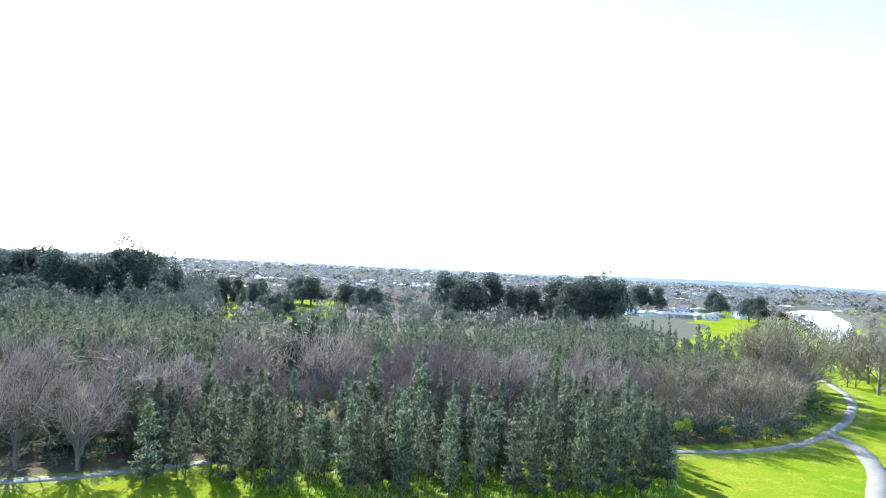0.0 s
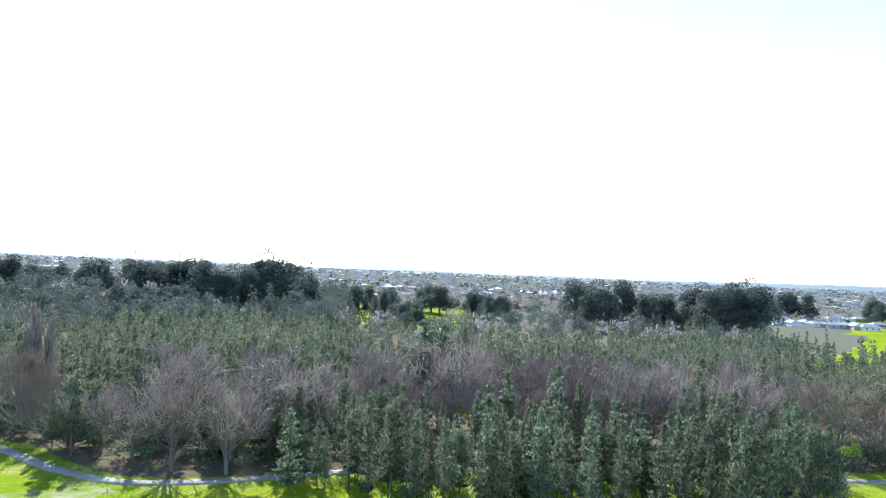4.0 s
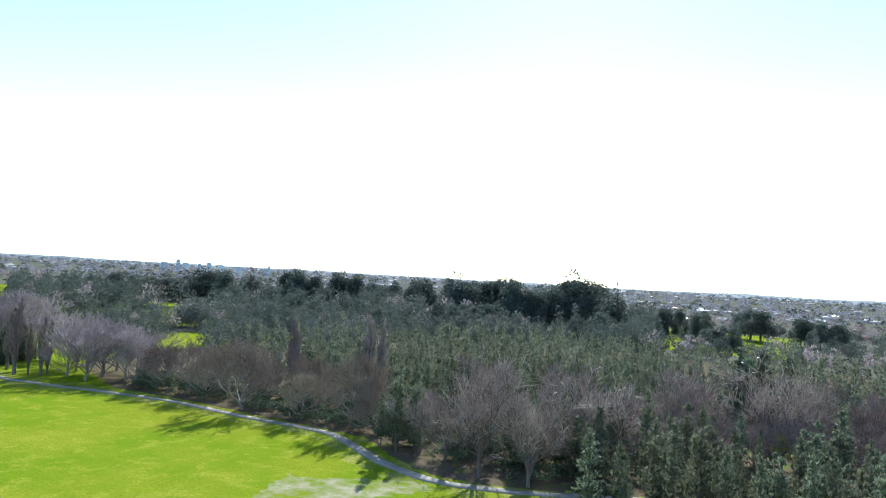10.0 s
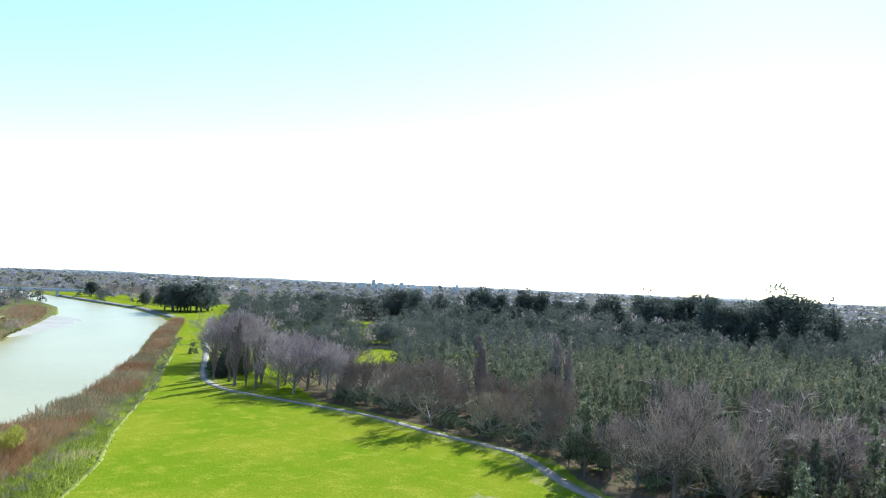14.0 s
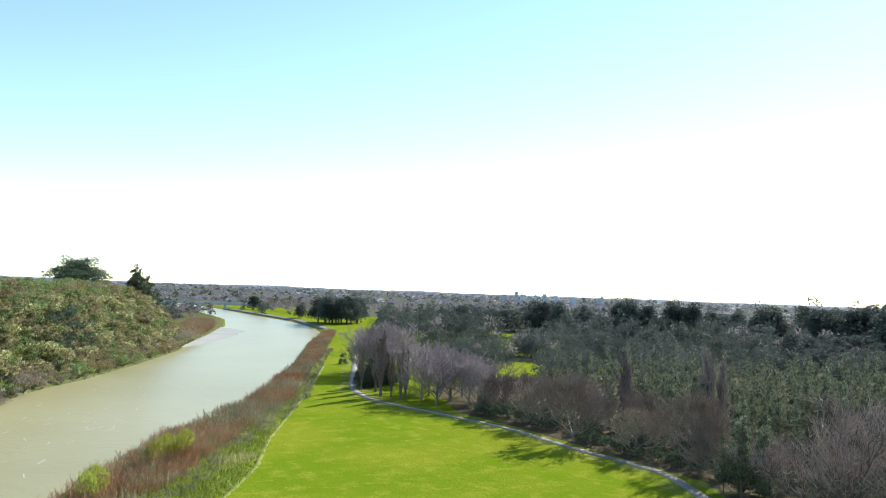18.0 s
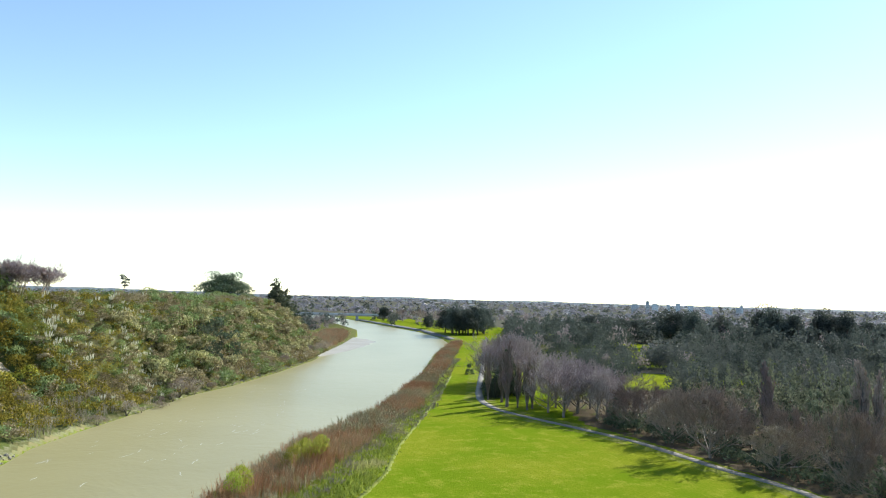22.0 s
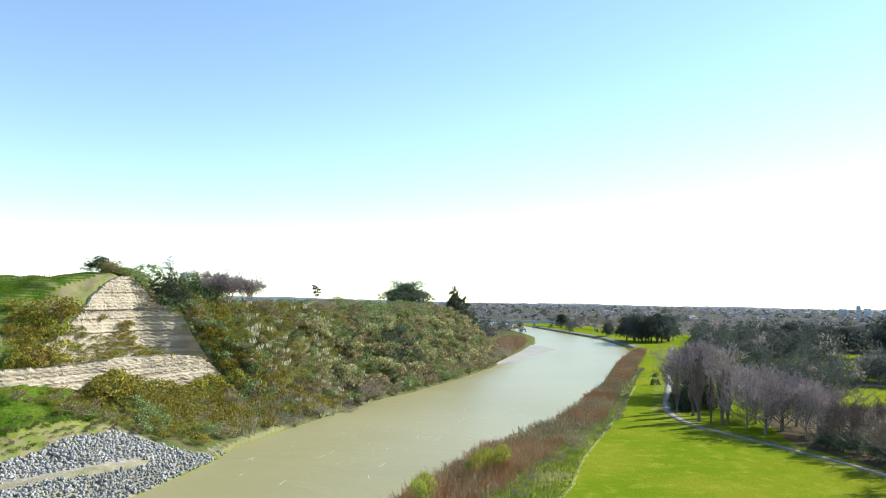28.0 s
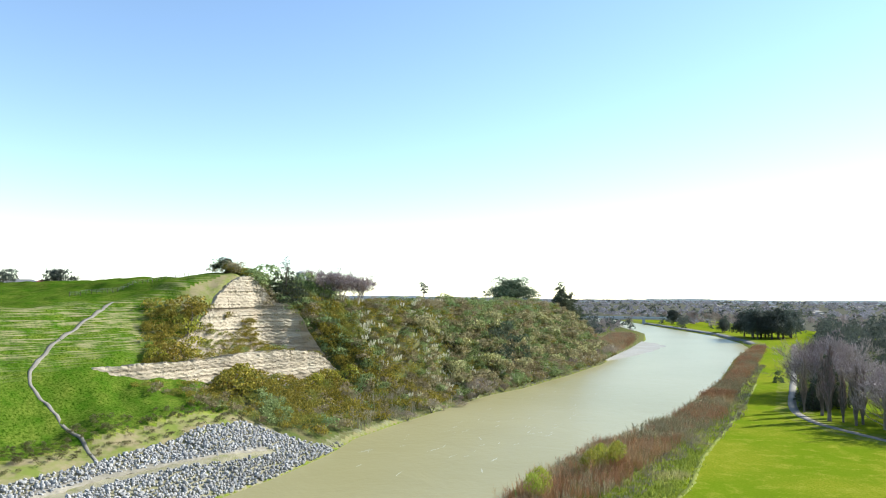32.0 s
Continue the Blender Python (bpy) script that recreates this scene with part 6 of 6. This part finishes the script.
far_dark = [lump_crown(rng, dome_lumps(rng, 12, 11, 14, 0.02), 150, 1.4) for _ in range(3)] + [lump_crown(rng, conifer_lumps(rng, 15, 8, 14, 0.02), 130, 1.4) for _ in range(2)]
mid_dark = [lump_crown(rng, dome_lumps(rng, 12, 11, 20, -0.2, 0.8, 1.15), 330, 0.95) for _ in range(4)] + [lump_crown(rng, conifer_lumps(rng, 15, 8, 22, 0.02), 300, 0.9) for _ in range(3)]
far_bare = [lump_crown(rng, dome_lumps(rng, 11, 11, 12, 0.05), 90, 1.9, 0.3, 0.8) for _ in range(4)]
far_low = [lump_crown(rng, dome_lumps(rng, 9, 12, 5, 0.0), 36, 3.2) for _ in range(3)]


def open_ground(az, r):
    """Fairways and the river park stay open."""
    x, y = polar(az, r)
    if inside(np.array([x]), np.array([y]), RIVER)[0] or line_distance(np.array([x]), np.array([y]), NORTH_BANK)[0] < 26 and az > 40:
        return True
    for a0, a1, r0, r1 in OPENINGS:
        if a0 < az < a1 and r0 < r < r1:
            return True
    return False


P_, Q_, S_, V_ = [], [], [], []
for _ in range(3900):
    az = rng.uniform(-33, 84)
    r = 330 + 1250 * rng.random() ** 1.35
    if open_ground(az, r) or (az > 78 and 860 < r < 1060) or (az > 58 and r < 330) or (az > 62 and r < 560 and az > 66) or (az < -20 and r < 430) or (r < 640 and -24 < az < -14.5):
        continue
    x, y = polar(az, r)
    z = float(ground_z(x, y)[0])
    share = 0.85 if (az > 18 and r < 760) else (0.6 if r < 560 else 0.25)
    k = (0.75 + 0.5 * rng.random()) * (1.35 if az > 18 and 430 < r < 800 else 0.85)
    pick = rng.random()
    if r > 850:
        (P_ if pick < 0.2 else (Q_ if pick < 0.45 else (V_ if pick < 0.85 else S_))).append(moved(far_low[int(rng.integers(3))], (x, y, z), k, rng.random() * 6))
    elif pick < share:
        P_.append(moved(mid_dark[int(rng.integers(7))] if r < 560 else far_dark[int(rng.integers(5))], (x, y, z), k, rng.random() * 6))
    elif pick < share + (1 - share) * 0.7:
        Q_.append(moved(far_bare[int(rng.integers(4))], (x, y, z), k, rng.random() * 6))
    else:
        S_.append(moved(far_low[int(rng.integers(3))], (x, y, z), k * 0.8, rng.random() * 6))
for _ in range(5000):
    az = rng.uniform(-33, 112)
    r = 1300 + 3300 * rng.random() ** 1.15
    x, y = polar(az, r)
    z = float(0.0056 * (r - 1500)) if r > 1500 else 0.0
    if az > 84 and r < 1600:
        continue
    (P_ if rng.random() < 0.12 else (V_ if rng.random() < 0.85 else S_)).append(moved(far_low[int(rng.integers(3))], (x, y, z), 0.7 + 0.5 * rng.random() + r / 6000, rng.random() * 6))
# the old park woods behind the plantation
for _ in range(620):
    az, r = rng.uniform(17, 66), 345 + 430 * rng.random()
    if open_ground(az, r):
        continue
    x, y = polar(az, r)
    P_.append(moved(mid_dark[int(rng.integers(7))] if r < 560 else far_dark[int(rng.integers(5))], (x, y, 0), 0.85 + 0.6 * rng.random(), rng.random() * 6))
for _ in range(150):
    az, r = rng.uniform(40, 60), rng.uniform(255, 345)
    x, y = polar(az, r)
    if y > 150 and not 53 < az < 56:
        P_.append(moved(mid_dark[int(rng.integers(7))], (x, y, 0), 0.6 + 0.35 * rng.random(), rng.random() * 6))
# trees beyond the terrace end and along the park
for _ in range(260):
    s, u = rng.uniform(300, 900), rng.uniform(14, 160)
    x, y = along(s, u)
    dry = line_distance(np.array([x]), np.array([y]), SOUTH_BANK)[0]
    if inside(np.array([x]), np.array([y]), RIVER)[0] or dry < 9 or inside(np.array([x]), np.array([y]), np.array([(-372, 50), (-640, 150), (-640, 110), (-440, 40)]))[0] or x < -930:
        continue
    z = float(ground_z(x, y)[0])
    (P_ if rng.random() < 0.7 else Q_).append(moved((far_dark if rng.random() < 0.7 else far_bare)[int(rng.integers(4))], (x, y, z), 0.6 + 0.5 * rng.random(), rng.random() * 6))
# scrub along the far bank up the valley
W_ = []
for _ in range(150):
    k = rng.random()
    x, y = np.interp(k, [0, 0.3, 0.6, 1], [300, 350, 430, 545]), np.interp(k, [0, 0.3, 0.6, 1], [440, 600, 735, 975])
    x, y = x + 8 + 40 * rng.random() ** 1.5, y + rng.normal() * 10
    (W_ if rng.random() < 0.45 else Q_).append(moved(far_bare[int(rng.integers(4))], (x, y, 0), 0.4 + 0.4 * rng.random(), rng.random() * 6))
stuff("far_willows", W_, M_BUD, "distant yellow-green willows along the upper river", "woods")
stuff("far_evergreens", P_, M_FARDARK, "distant dark evergreen trees among the houses", "woods")
# these crowns carry the haze in their colour
stuff("distant_trees", V_, M_HAZED_CROWNS, "distant winter trees over the town, tinted violet-grey for haze", "woods")
stuff("far_bare_trees", Q_, M_FARBARE, "distant leafless trees, brown greyed for haze", "woods")
stuff("far_mixed_trees", S_, M_FARGREEN, "distant mixed green trees and hedges", "woods")
park_tree = make_trees("park_tree", "leafless brown tree on the far river park", "tree", "park trees", [(13, skeleton_tree(rng, 13, 6, 9, 2.0, 0.45, 0.1, (3, 3, 5), 0.25, (0.5,)))], M_LIMB, M_TWIG_PURPLE, "twig_crown")
spots = []
for k in range(90):
    az, r = rng.uniform(69.5, 80), rng.uniform(780, 1150)
    x, y = polar(az, r)
    if line_distance(np.array([x]), np.array([y]), NORTH_BANK)[0] > 45 and not inside(np.array([x]), np.array([y]), RIVER)[0]:
        spots.append((x, y, 12 + 4 * rng.random()))
spread_copies(park_tree, spots, rng)


def hills():
    az = np.radians(np.arange(-60, 300, 0.5))
    d = np.degrees(az)
    rise = np.interp(d, [-60, -34, -22, -14, -5, 20, 60, 84, 100, 130, 200, 300], [60, 48, 58, 52, 40, 37, 36, 37, 42, 60, 60, 60])
    rise = rise + 5 * wobble(d, d * 0.3, 0.5) + 2.5 * wobble(d, d, 2.3)
    v, n = [], len(az)
    for r, f in ((4300, 0.0), (4600, 0.7), (4800, 1.0), (4940, 0.9)):
        v.append(np.stack([-np.sin(az) * r, np.cos(az) * r, 14 + (rise - 14) * f], -1))
    i, j = np.meshgrid(np.arange(3), np.arange(n), indexing="ij")
    a, b = (i * n + j).ravel(), (i * n + (j + 1) % n).ravel()
    t = np.vstack([np.stack([a, b + n, b], -1), np.stack([a, a + n, b + n], -1)])
    return tagged(new("backdrop", mesh_np("backdrop", np.vstack(v), t, [M_HILL], flat=False)), "low hills along the horizon, coloured blue-green for haze", "hills", kind="structure")


hills()
